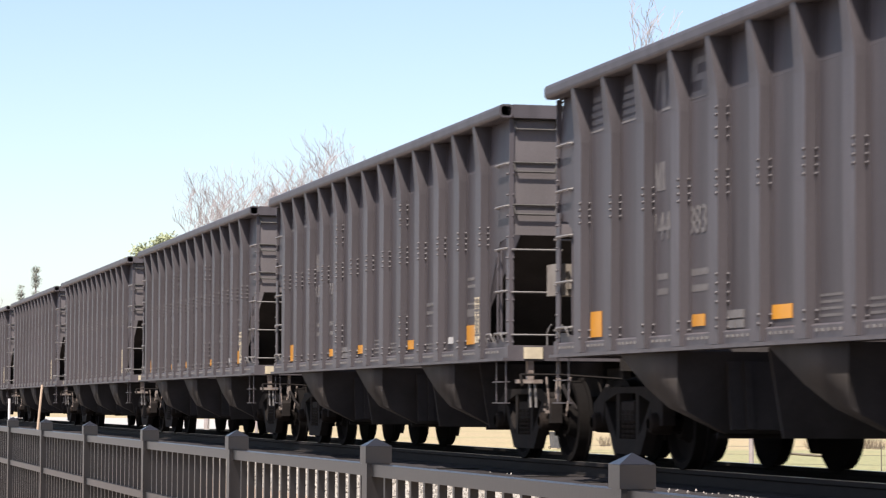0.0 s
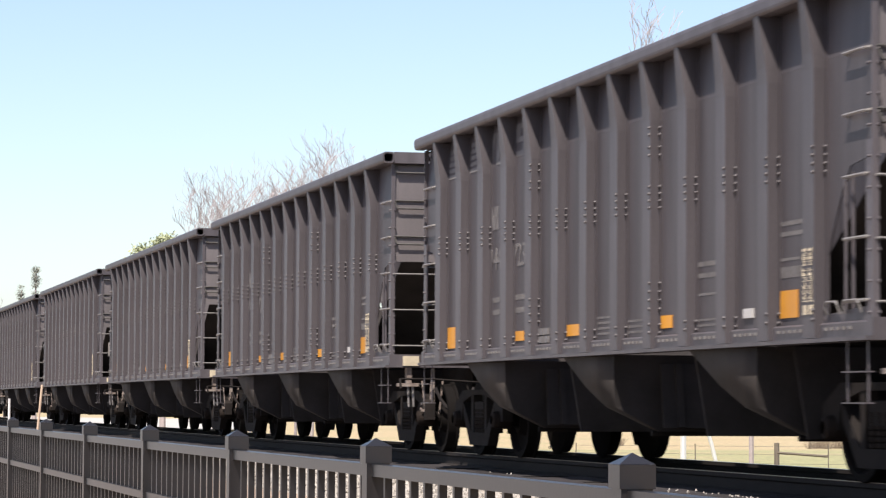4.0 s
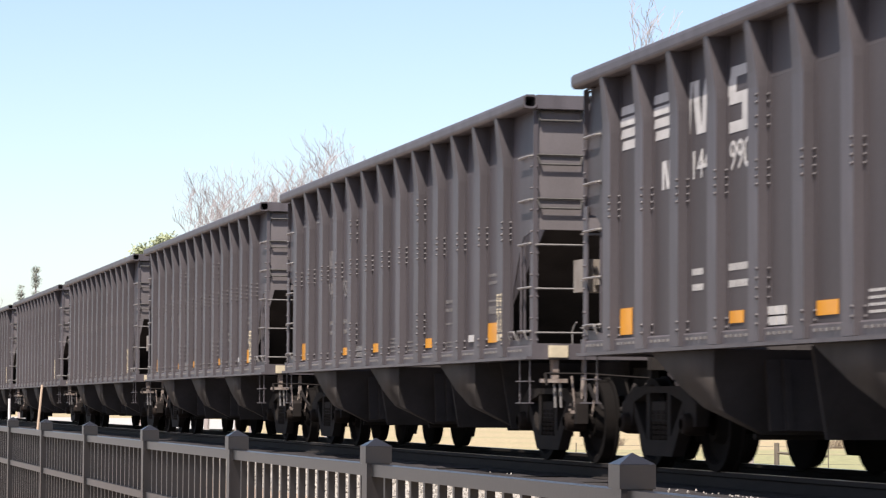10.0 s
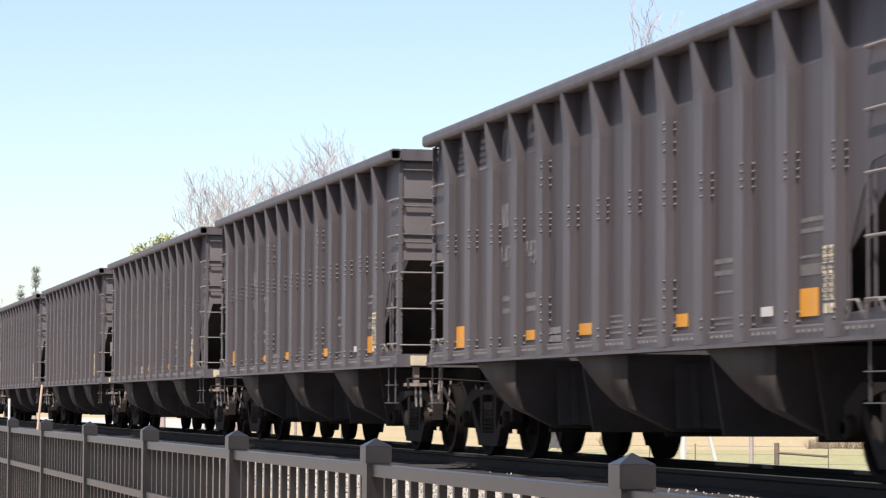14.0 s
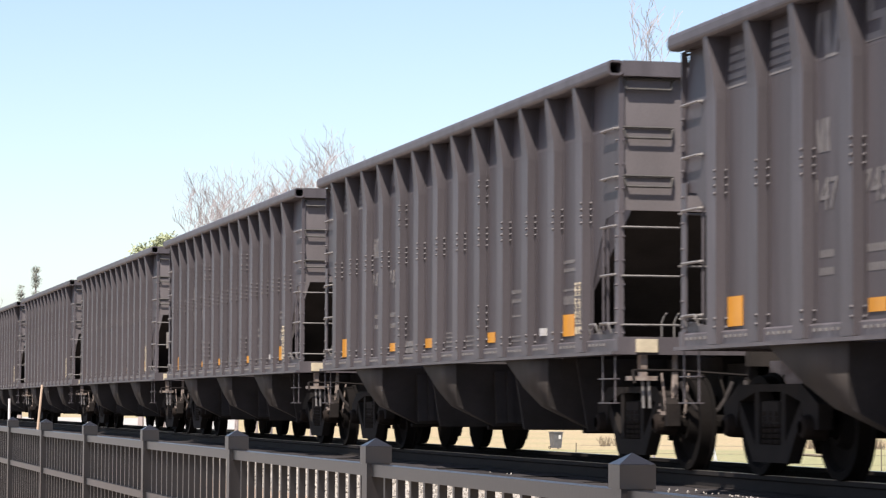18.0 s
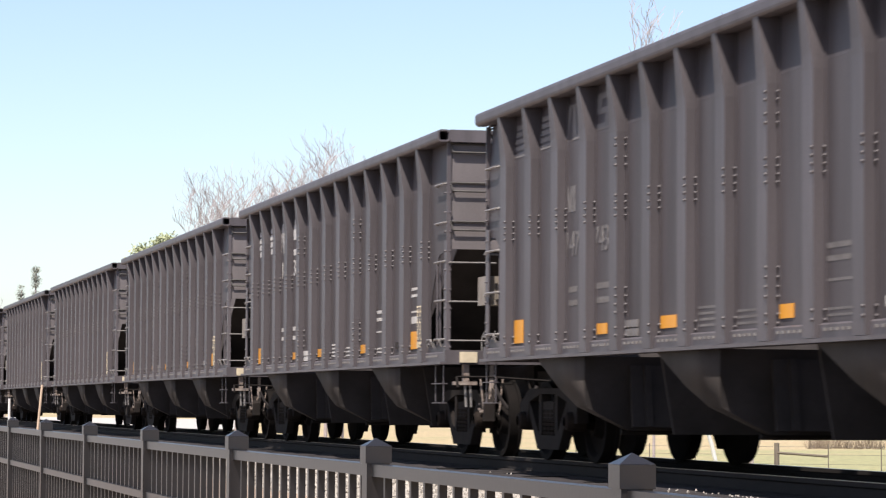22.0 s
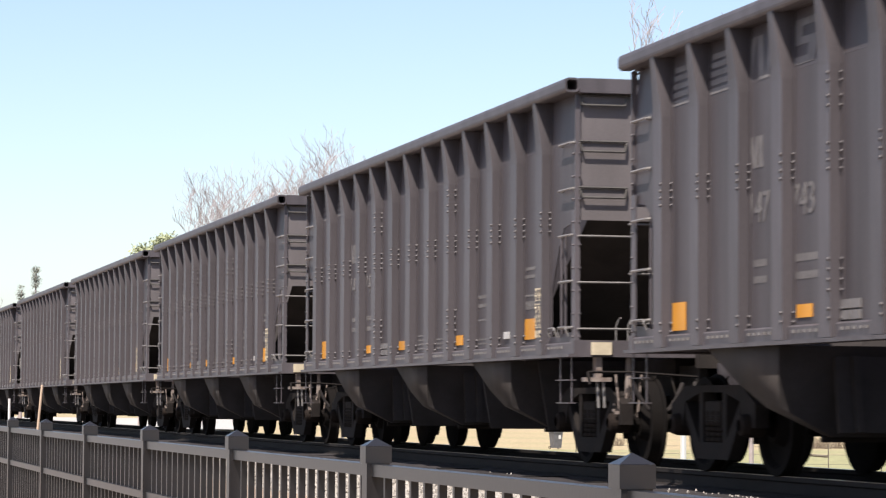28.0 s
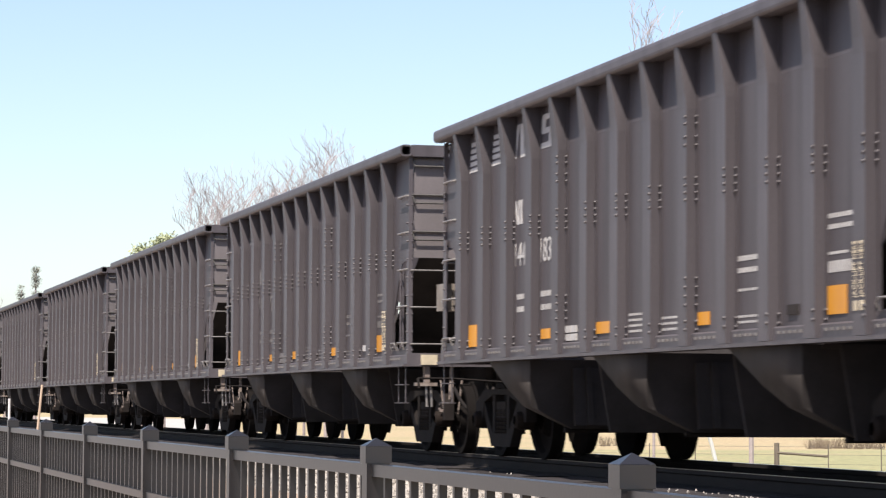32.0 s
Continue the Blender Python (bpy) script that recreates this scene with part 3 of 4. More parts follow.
        box(bm, -1.35, 1.35, -HALF + 0.12, -HALF + 0.9, SILL_Z + 0.02, SILL_Z + 0.05)
        add("end_sill", bm, CAR_RIB)
        bm = bmesh.new()
        box(bm, -0.28, 0.28, -HALF - 0.12, -HALF + 0.009, SILL_Z - 0.1, SILL_Z + 0.15)
        add("striker", bm, RUST_SHADE, "rusty coupler striker plate", 0.015)
        bm = bmesh.new()
        box(bm, -1.33, -1.13, -HALF - 0.02, -HALF + 0.009, SILL_Z + 0.02, SILL_Z + 0.14)
        add("end_plate", bm, CREAM, "cream-painted plate on the end sill", 0.006)
        for x in (-1.425, 1.425):
            bm = bmesh.new()
            o = math.copysign(1.0, x)
            a, b = sorted((x - 0.005 * o, x + 0.045 * o))
            box(bm, a, b, -HALF + 0.078, -HALF + 0.094, SILL_Z + 0.161, CHORD_Z)
            a, b = sorted((x + 0.045 * o, x + 0.031 * o))
            box(bm, a, b, -HALF + 0.0945, -HALF + 0.20, SILL_Z + 0.161, END_OPEN_Z + 0.1)
            add("end_post", bm, CAR_RIB)
        bm = bmesh.new()
        for k in range(9):
            z = 3.0 - k * 0.22
            for x in (-1.425, 1.425):
                tube(bm, (x, -HALF + 0.08, z), (x, -HALF + 0.06, z), 0.014, 0.010, 6)
                tube(bm, (math.copysign(1.466, x), -HALF + 0.13, z), (math.copysign(1.49, x), -HALF + 0.13, z), 0.014, 0.010, 6)
        tagged(add("rivets", bm, CAR_RIB), kind="stuff")
        for x in (-1.43, 1.43):
            bm = bmesh.new()
            tube(bm, (x, -HALF + 0.53, SILL_Z + 0.05), (x, -HALF + 0.53, 2.26), 0.014, n=6)
            add("upright_bar", bm, CAR_RIB)
            bm = bmesh.new()
            tube(bm, (x, -HALF + 0.67, SILL_Z + 0.05), (x, -HALF + 0.67, 2.22), 0.014, n=6)
            add("upright_bar", bm, CAR_RIB)
            # corner gusset above the sill and two small grab hoops on the platform edge
            o = math.copysign(1.0, x)
            bm = bmesh.new()
            ya = -HALF + 0.21
            long = 0.9 if turn == 0 else 0.57
            prism(bm, [(ya, SILL_Z + 0.146), (ya + long, SILL_Z + 0.146), (ya + long - 0.1, SILL_Z + 0.20), (ya + 0.1, SILL_Z + 0.24), (ya, SILL_Z + 0.24)], "x", 1.450 * o, 1.464 * o)
            add("corner_gusset", bm, CAR_RIB)
            for yh, wide in ((-HALF + 0.26, 0.30), (-HALF + 0.66, 0.24))[:2 if turn == 0 else 1]:
                bm = bmesh.new()
                hoop = [(o * 1.48, yh, SILL_Z + 0.20), (o * 1.505, yh, SILL_Z + 0.26), (o * 1.505, yh + 0.03, SILL_Z + 0.29), (o * 1.505, yh + wide - 0.03, SILL_Z + 0.29), (o * 1.505, yh + wide, SILL_Z + 0.26), (o * 1.48, yh + wide, SILL_Z + 0.20)]
                for a, b in zip(hoop, hoop[1:]):
                    tube(bm, a, b, 0.010, n=6)
                add("grab_hoop", bm, RUNG)
        for k in range(2):
            bm = bmesh.new()
            xs = -1.02 + 0.12 * k
            bend = [(xs, -HALF + 0.2, SILL_Z + 0.16), (xs, -HALF + 0.2, SILL_Z + 0.30), (xs + 0.02, -HALF + 0.18, SILL_Z + 0.36), (xs + 0.02, -HALF + 0.12, SILL_Z + 0.38)]
            for a, b in zip(bend, bend[1:]):
                tube(bm, a, b, 0.008, n=6)
            add("bent_pipe", bm, RUNG)
        # end ladder: bent rungs between the two posts, both corners
        me_r = mesh.get("end_rung")
        if me_r is None:
            bm = bmesh.new()
            for a, b in (((-0.24, 0.0, 0.0), (-0.23, -0.035, -0.03)), ((-0.23, -0.035, -0.03), (-0.21, -0.05, -0.095)), ((-0.21, -0.05, -0.095), (0.21, -0.05, -0.095)), ((0.21, -0.05, -0.095), (0.23, -0.035, -0.03)), ((0.23, -0.035, -0.03), (0.24, 0.0, 0.0))):
                tube(bm, a, b, 0.013, n=6)
            tube(bm, (-0.245, -0.018, 0.004), (0.245, -0.018, 0.004), 0.011, n=6)
            me_r = mesh["end_rung"] = mesh_of("end_rung", bm, RUNG_END)
            bm = bmesh.new()
            for a, b in (((0, -0.2, 0), (-0.045, -0.2, 0)), ((-0.045, -0.2, 0), (-0.045, 0.2, 0)), ((-0.045, 0.2, 0), (0, 0.2, 0))):
                tube(bm, a, b, 0.013, n=6)
            for y in (-0.2, 0.2):
                tube(bm, (-0.0, y, 0.0), (-0.02, y, 0), 0.02, n=6)
            mesh["side_rung"] = mesh_of("side_rung", bm, RUNG)
            bm = bmesh.new()
            tube(bm, (-0.25, -0.04, -0.02), (0.29, -0.04, -0.02), 0.011, n=6)
            for xe in (-0.25, 0.29):
                tube(bm, (xe, -0.04, -0.02), (xe, 0.0, -0.02), 0.011, n=6)
            mesh["straight_rung"] = mesh_of("end_rung", bm, RUNG)
        for x in (-1.19, 1.19):
            for k in range(6):
                r = part("end_rung", me_r if k < 3 else mesh["straight_rung"], None, car)
                r.matrix_basis = flush @ pose(x, -HALF + 0.102, 3.56 - k * 0.445)
        for k in range(5):
            r = part("side_rung", mesh["side_rung"], None, car)
            r.matrix_basis = flush @ pose(-SHEET_X - 0.01, -HALF + 0.36, 3.11 - k * 0.445)
            r = part("side_rung", mesh["side_rung"], None, car)
            r.matrix_basis = flush @ pose(SHEET_X + 0.01, -HALF + 0.36, 3.11 - k * 0.445, 0, 0, 180)
        # foot steps hung from both sill corners
        for o in (-1, 1):
            bm = bmesh.new()
            for y in (-HALF + 0.12, -HALF + 0.50):
                a, b = sorted((o * 1.484, o * 1.494))
                box(bm, a, b, y - 0.010, y + 0.010, 0.60, SILL_Z)
            for z in (0.60, 0.82):
                a, b = sorted((o * 1.45, o * 1.53))
                box(bm, a, b, -HALF + 0.10, -HALF + 0.52, z, z + 0.010)
            add("foot_step", bm, CAR_RIB)
        bm = bmesh.new()
        box(bm, -1.38, -1.12, -HALF + 0.02, -HALF + 0.16, 0.81, 0.85)
        box(bm, -1.27, -1.21, -HALF + 0.04, -HALF + 0.14, 0.851, SILL_Z - 0.002)
        add("lever_bracket", bm, rust, "rusty bracket below the end sill", 0.01)
        for xs in (-1.25, -1.19):
            bm = bmesh.new()
            tube(bm, (xs, -HALF + 0.06, 0.809), (xs + 0.01, -HALF + 0.05, 0.56), 0.014, n=6)
            add("hanging_rod", bm, RUNG if turn == 0 else RUST_SHADE)
        # coupler and hoses
        bm = bmesh.new()
        box(bm, -0.075, 0.075, -HALF - 0.45, -HALF - 0.121, 0.78, 0.93)
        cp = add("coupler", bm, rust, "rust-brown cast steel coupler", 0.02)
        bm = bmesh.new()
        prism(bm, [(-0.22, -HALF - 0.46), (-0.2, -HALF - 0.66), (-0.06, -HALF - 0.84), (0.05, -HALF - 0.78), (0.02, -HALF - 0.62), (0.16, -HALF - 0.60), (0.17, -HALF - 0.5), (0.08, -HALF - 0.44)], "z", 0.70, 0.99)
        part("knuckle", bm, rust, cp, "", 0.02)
        bm = bmesh.new()
        pts = [(-0.32, -HALF - 0.1, 0.80), (-0.36, -HALF - 0.3, 0.62), (-0.36, -HALF - 0.5, 0.46), (-0.34, -HALF - 0.7, 0.38), (-0.3, -HALF - 0.83, 0.36)]
        hose(bm, pts, 0.026)
        add("air_hose", bm, UNDER, "black rubber air hose")
        bm = bmesh.new()
        tube(bm, (-1.38, -HALF - 0.06, 0.90), (-0.95, -HALF - 0.06, 0.90), 0.014, n=6)
        tube(bm, (-0.95, -HALF - 0.06, 0.90), (-0.3, -HALF - 0.1, 0.86), 0.014, n=6)
        tube(bm, (-1.38, -HALF - 0.06, 0.90), (-1.38, -HALF - 0.12, 0.78), 0.016, n=6)
        add("uncoupling_lever", bm, STEEL_DARK)
        bm = bmesh.new()
        box(bm, -0.24, -0.16, -HALF + 0.0, -HALF + 0.6, 0.55, 0.95)
        box(bm, 0.16, 0.24, -HALF + 0.0, -HALF + 0.6, 0.55, 0.95)
        box(bm, -0.24, 0.24, -HALF + 0.0, -HALF + 0.6, 0.951, 0.975)
        add("draft_sill", bm, RUST_SHADE, "rusty draft sill webs")
        for k, (x, z, h, lean) in enumerate(((-1.08, 0.52, 0.36, 0.03), (-0.95, 0.46, 0.40, -0.04), (-0.80, 0.42, 0.46, -0.06), (-0.66, 0.50, 0.40, 0.05), (-0.50, 0.55, 0.36, 0.10), (0.62, 0.45, 0.4, 0.1))):
            bm = bmesh.new()
            tube(bm, (x, -HALF + 0.02 + 0.03 * k, z + h), (x + lean, -HALF - 0.02 + 0.03 * k, z), 0.011, 0.010, 6)
            box(bm, x + lean - 0.05, x + lean + 0.05, -HALF - 0.03 + 0.03 * k, -HALF - 0.012 + 0.03 * k, z - 0.02, z + 0.012)
            add("brake_lever", bm, rust if k < 3 else RUST_SHADE, "rusty hanging brake rod")
        bm = bmesh.new()
        arc = [(-0.95 + 0.5 * k / 7, -HALF - 0.12 - 0.04 * math.sin(k / 7 * math.pi), 0.80 - 0.30 * math.sin(k / 7 * math.pi) ** 0.8) for k in range(8)]
        hose(bm, arc, 0.022)
        add("signal_hose", bm, UNDER, "black sagging hose")
        bm = bmesh.new()
        comb = [(-0.86, 0.34)]
        for k in range(5):
            z = 0.36 + k * 0.055
            comb += [(-0.96, z), (-1.12 + 0.012 * k, z), (-1.12 + 0.012 * k, z + 0.025), (-0.96, z + 0.025)]
        prism(bm, comb + [(-0.94, SILL_Z), (-0.90, SILL_Z), (-0.90, 0.36), (-0.86, 0.36)], "y", -HALF + 0.10, -HALF + 0.125)
        add("step_bracket", bm, rust, "worn stepped bracket below the end sill")
    # underframe
    bm = bmesh.new()
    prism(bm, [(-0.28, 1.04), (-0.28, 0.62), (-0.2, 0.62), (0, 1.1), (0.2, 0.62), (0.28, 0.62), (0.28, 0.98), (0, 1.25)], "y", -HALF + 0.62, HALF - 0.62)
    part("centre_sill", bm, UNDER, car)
    # three hoppers: side walls with a steep edge towards -y and a long slope towards +y
    for k in range(3):
        y0 = (0.11, 3.92, -3.63)[k]
        bm = bmesh.new()
        for s in (-1, 1):
            rows = []
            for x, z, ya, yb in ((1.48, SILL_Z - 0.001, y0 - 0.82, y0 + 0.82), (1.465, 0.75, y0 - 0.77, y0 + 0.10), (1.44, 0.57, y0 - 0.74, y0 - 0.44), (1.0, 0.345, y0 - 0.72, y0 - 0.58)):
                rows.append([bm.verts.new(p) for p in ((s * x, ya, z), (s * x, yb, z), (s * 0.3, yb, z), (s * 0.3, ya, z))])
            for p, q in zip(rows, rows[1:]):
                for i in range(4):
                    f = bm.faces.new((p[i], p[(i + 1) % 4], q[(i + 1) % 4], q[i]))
                    # outer wall in chute paint, the inward faces blackened to stand for deep shade
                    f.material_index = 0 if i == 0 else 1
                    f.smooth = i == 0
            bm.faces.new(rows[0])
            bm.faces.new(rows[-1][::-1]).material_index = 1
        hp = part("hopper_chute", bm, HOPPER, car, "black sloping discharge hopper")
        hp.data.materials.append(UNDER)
        for s in (-1, 1):
            bm = bmesh.new()
            m = Matrix.Translation((s * 0.68, y0 - 0.86, 0.66)) @ Euler((radians(-10), 0, 0)).to_matrix().to_4x4()
            prism(bm, [(-0.36, 0.0), (-0.36, -0.04), (-0.23, -0.04), (-0.23, -0.08), (-0.17, -0.08), (-0.17, -0.04), (0.17, -0.04), (0.17, -0.08), (0.23, -0.08), (0.23, -0.04), (0.36, -0.04), (0.36, 0.0)], "z", -0.29, 0.3)
            bm.transform(m)
            part("discharge_door", bm, UNDER, hp)
        bm = bmesh.new()
        tube(bm, (-1.05, y0 - 0.6, 0.33), (1.05, y0 - 0.6, 0.33), 0.03, n=6)
        part("door_bar", bm, STEEL_DARK, hp)
    # black cross panels added to keep the gaps between the hoppers dark
    for y in (-4.55, -2.2, 1.6):
        bm = bmesh.new()
        prism(bm, [(-1.22, 1.044), (1.22, 1.044), (1.1, 0.325), (-1.1, 0.325)], "y", y - 0.02, y + 0.02)
        part("cross_bearer", bm, UNDER, car)
    # air brake tank behind the +y truck
    bm = bmesh.new()
    lathe(bm, [(-0.5, 0.0), (-0.5, 0.16), (-0.44, 0.2), (0.44, 0.2), (0.5, 0.16), (0.5, 0.0)], 14)
    bm.transform(pose(-0.4, HALF - 0.72, 1.45))
    part("brake_reservoir", bm, UNDER, car, "dark air brake reservoir")
    # trucks
    mesh["side_frame"], mesh["spring"], mesh["wheelset"] = side_frame_mesh(), spring_mesh(), wheelset_mesh()
    bm = bmesh.new()
    lathe(bm, [(-1.14, 0.0), (-1.14, 0.05), (-1.12, 0.085), (-1.07, 0.1), (-0.93, 0.105), (-0.93, 0.0)], 20)
    mesh["bearing"] = mesh_of("bearing_cap", bm, CAP)
    for y in (-TRUCK_Y, TRUCK_Y):
        build_truck(car, y, mesh)
    # markings on the seen side
    W = WHITE_NEW if fresh else WHITE_OLD
    for b in (1, 2):
        for k in range(4 if drop else 5):
            bm = bmesh.new()
            if drop:
                slanted(bm, bay(b) + 0.36 - 0.035 * k, 3.30 - k * 0.108, 0.64 if b == 1 else (0.58, 0.55, 0.48, 0.36)[k], 0.08, -0.025)
            else:
                slanted(bm, bay(b) + 0.37, 3.485 - k * 0.073, 0.62, 0.048, 0.02)
            part("stripe_mark", bm, W, car)
    for y, w, lean in ((0.30, 0.10, -0.05), (0.19, 0.13, 0.12), (-0.10, 0.10, -0.05)):
        bm = bmesh.new()
        slanted(bm, bay(3) + y + 0.07, 3.50 - drop, w, 0.46 if drop else 0.36, lean)
        part("logo_shape", bm, W, car)
    for y, z, w, h in ((0.24, 3.57, 0.46, 0.09), (0.26, 3.48, 0.17, 0.15), (0.24, 3.35, 0.46, 0.09), (-0.06, 3.27, 0.17, 0.16), (0.24, 3.12, 0.46, 0.09)):
        bm = bmesh.new()
        squash = 1.0 if drop else 0.65
        slanted(bm, bay(4) + y + (0.06 if drop else 0.14), 3.51 - drop + (z - 3.57) * squash, w, h * squash)
        part("logo_shape", bm, W, car)
    for y, w, lean in ((0.24, 0.05, 0.0), (0.20, 0.06, 0.09), (0.06, 0.05, 0.0), (-0.01, 0.05, 0.05), (-0.06, 0.05, -0.05)):
        bm = bmesh.new()
        slanted(bm, bay(3) + y + SIDE, 2.70, w, 0.25, lean)
        part("owner_mark", bm, W, car)
    for k, ch in enumerate(number):
        ob = part("digit", text_mesh(ch, 0.345, W), None, car)
        ob.matrix_basis = pose(-SHEET_X - 0.004, bay(3 + k // 3) + 0.41 - (k % 3) * DIGIT, 2.02, 0, 0, -90)
    for b, y0, z0, w, h, cols, rows in ((3, 0.1, 1.70, 0.25, 0.26, 2, 2), (4, 0.30, 1.70, 0.5, 0.27, 4, 2), (7, 0.30, 1.37, 0.58, 0.2, 4, 4), (8, 0.28, 1.31, 0.5, 0.15, 3, 3), (10, 0.32, 1.75, 0.6, 0.19, 5, 2), (10, 0.28, 1.48, 0.5, 0.05, 3, 1), (10, 0.28, 1.26, 0.5, 0.09, 3, 2), (12, 0.33, 1.97, 0.6, 0.16, 6, 2), (12, 0.33, 1.68, 0.42, 0.05, 4, 1), (12, 0.33, 1.61, 0.48, 0.2, 4, 1), (12, 0.33, 1.145, 0.55, 0.04, 1, 1)):
        bm = bmesh.new()
        mark_bars(bm, min(bay(b) + y0 + SIDE, bay(b) + 0.41), 0.966 * z0 + 0.085, w * 1.15, h, cols * 3, rows, 0.42)
        tagged(part("data_print", bm, W, car, "small white stencilled print"), kind="stuff")
    for y0 in (0.02, -0.10):
        ob = part("lift_notice", upright_text("JACK-LIFT HERE", 0.40, 0.085, CREAM), None, car, "upright cream stencilled words")
        ob.location = (-RIB_X - 0.005, bay(12.5) + y0, 1.345)
        bm = bmesh.new()
        box(bm, -RIB_X - 0.008, -RIB_X - 0.002, bay(12.5) + y0 + 0.01, bay(12.5) + y0 + 0.075, 1.255, 1.325)
        part("lift_mark", bm, CREAM, car)
    bm = bmesh.new()
    for dy in (-0.16, 0.03):
        for dz in (1.205, 1.285):
            box(bm, -SHEET_X - 0.018, -SHEET_X - 0.001, bay(5) + SIDE + dy, bay(5) + SIDE + dy + 0.165, dz, dz + 0.066)
    part("label_plate", bm, W, car)
    bm = bmesh.new()
    for dy in (-0.05, 0.06):
        box(bm, -SHEET_X - 0.02, -SHEET_X - 0.001, bay(11) + dy, bay(11) + dy + 0.10, 1.275, 1.35)
    part("data_plate", bm, UNDER if fresh else WHITE_NEW, car)
    for b, dy, w, z0, z1 in ((1, 0.18, 0.5, 1.22, 1.46), (4, -0.03, 0.36, 1.245, 1.345), (6, -0.04, 0.5, 1.25, 1.36), (9, 0.19, 0.44, 1.25, 1.36), (12, -0.02, 0.42, 1.25, 1.46)):
        bm = bmesh.new()
        w *= 0.85
        c = min(bay(b) + dy + SIDE, bay(b) + 0.41 - w / 2)
        box(bm, -SHEET_X - 0.010, -SHEET_X - 0.002, c - w / 2, c + w / 2, z0, z1)
        part("reflector", bm, YELLOW, car, "yellow reflective patch")
    return car


# where the -y end of a car stands, by its number in the train and the time
def rear_end(n, t):
    return -86.872 + PITCH * n + 9.2592 * (t - 16) + 0.00646 * (t - 16) ** 2


FRESH = (10, 4, -3)
NUMBERS = {16: "144883", 15: "147722", 14: "144723", 12: "144882", 11: "144786", 9: "147723", -2: "144723", 10: "144990", 4: "144388", -3: "144183", -1: "147743", 2: "147777", 1: "147722"}
BOXED = (16, 12, 10, 7, 4, 3, -3)   # cars with a tan brake housing on the forward end
glossy = build_car(True, "144990", 0.19, CAR_NEW)
plain = build_car(False, "147743")
shiny = build_car(True, "144183")
bm = bmesh.new()
box(bm, -1.47, -1.00, HALF + 0.02, HALF + 0.34, 1.66, 1.97)
box(bm, -1.36, -1.04, HALF - 0.08, HALF + 0.02, 1.72, 1.9)
brake_box = mesh_of("brake_housing", bm, TAN, 0.025)
bm = bmesh.new()
for a in range(16):
    p, q = a * math.tau / 16, (a + 1) * math.tau / 16
    tube(bm, (-0.6 + 0.28 * math.cos(p), HALF + 0.16, 2.55 + 0.28 * math.sin(p)), (-0.6 + 0.28 * math.cos(q), HALF + 0.16, 2.55 + 0.28 * math.sin(q)), 0.014, n=5)
for a in range(3):
    p = a * math.pi / 3
    tube(bm, (-0.6 - 0.28 * math.cos(p), HALF + 0.16, 2.55 - 0.28 * math.sin(p)), (-0.6 + 0.28 * math.cos(p), HALF + 0.16, 2.55 + 0.28 * math.sin(p)), 0.011, n=5)
tube(bm, (-0.6, HALF - 0.11, 2.55), (-0.6, HALF + 0.16, 2.55), 0.02, n=6)
brake_wheel = mesh_of("brake_wheel", bm, RUNG)
cars = {}
for n in range(-4, 23):
    src = glossy if n in (10, 4) else shiny if n in FRESH else plain
    m = pose(TRACK_X, rear_end(n, 0) + HALF, 0)
    if src in cars.values():
        cars[n] = copy_thing(src, m)
    else:
        src.matrix_basis = m
        cars[n] = src
for n, car in cars.items():
    part("brake_wheel", brake_wheel, None, car)
    if n in BOXED:
        part("brake_housing", brake_box, None, car, "dusty tan hand brake housing")
    if n in (10, 4):
        for ob in car.children:
            if ob.name.startswith("digit"):
                ob.location += Vector((0, -0.11, 0.46))
            elif ob.name.startswith("owner_mark"):
                ob.location = (0, 0.66, 0.0)
    if n in NUMBERS:
        for ob in car.children:
            if ob.name.startswith("digit"):
                y = ob.location.y + (0.11 if n in (10, 4) else 0)
                b = 3 if y > bay(3.5) else 4
                k = round((bay(b) + 0.41 - y) / DIGIT) + 3 * (b - 3)
                ob.data = text_mesh(NUMBERS[n][k], 0.345, WHITE_NEW if n in FRESH else WHITE_OLD)

# ---------------------------------------------------------------- fence
FENCE_X, PANEL = 1.287, 1.83
FENCE_TOP = 0.501


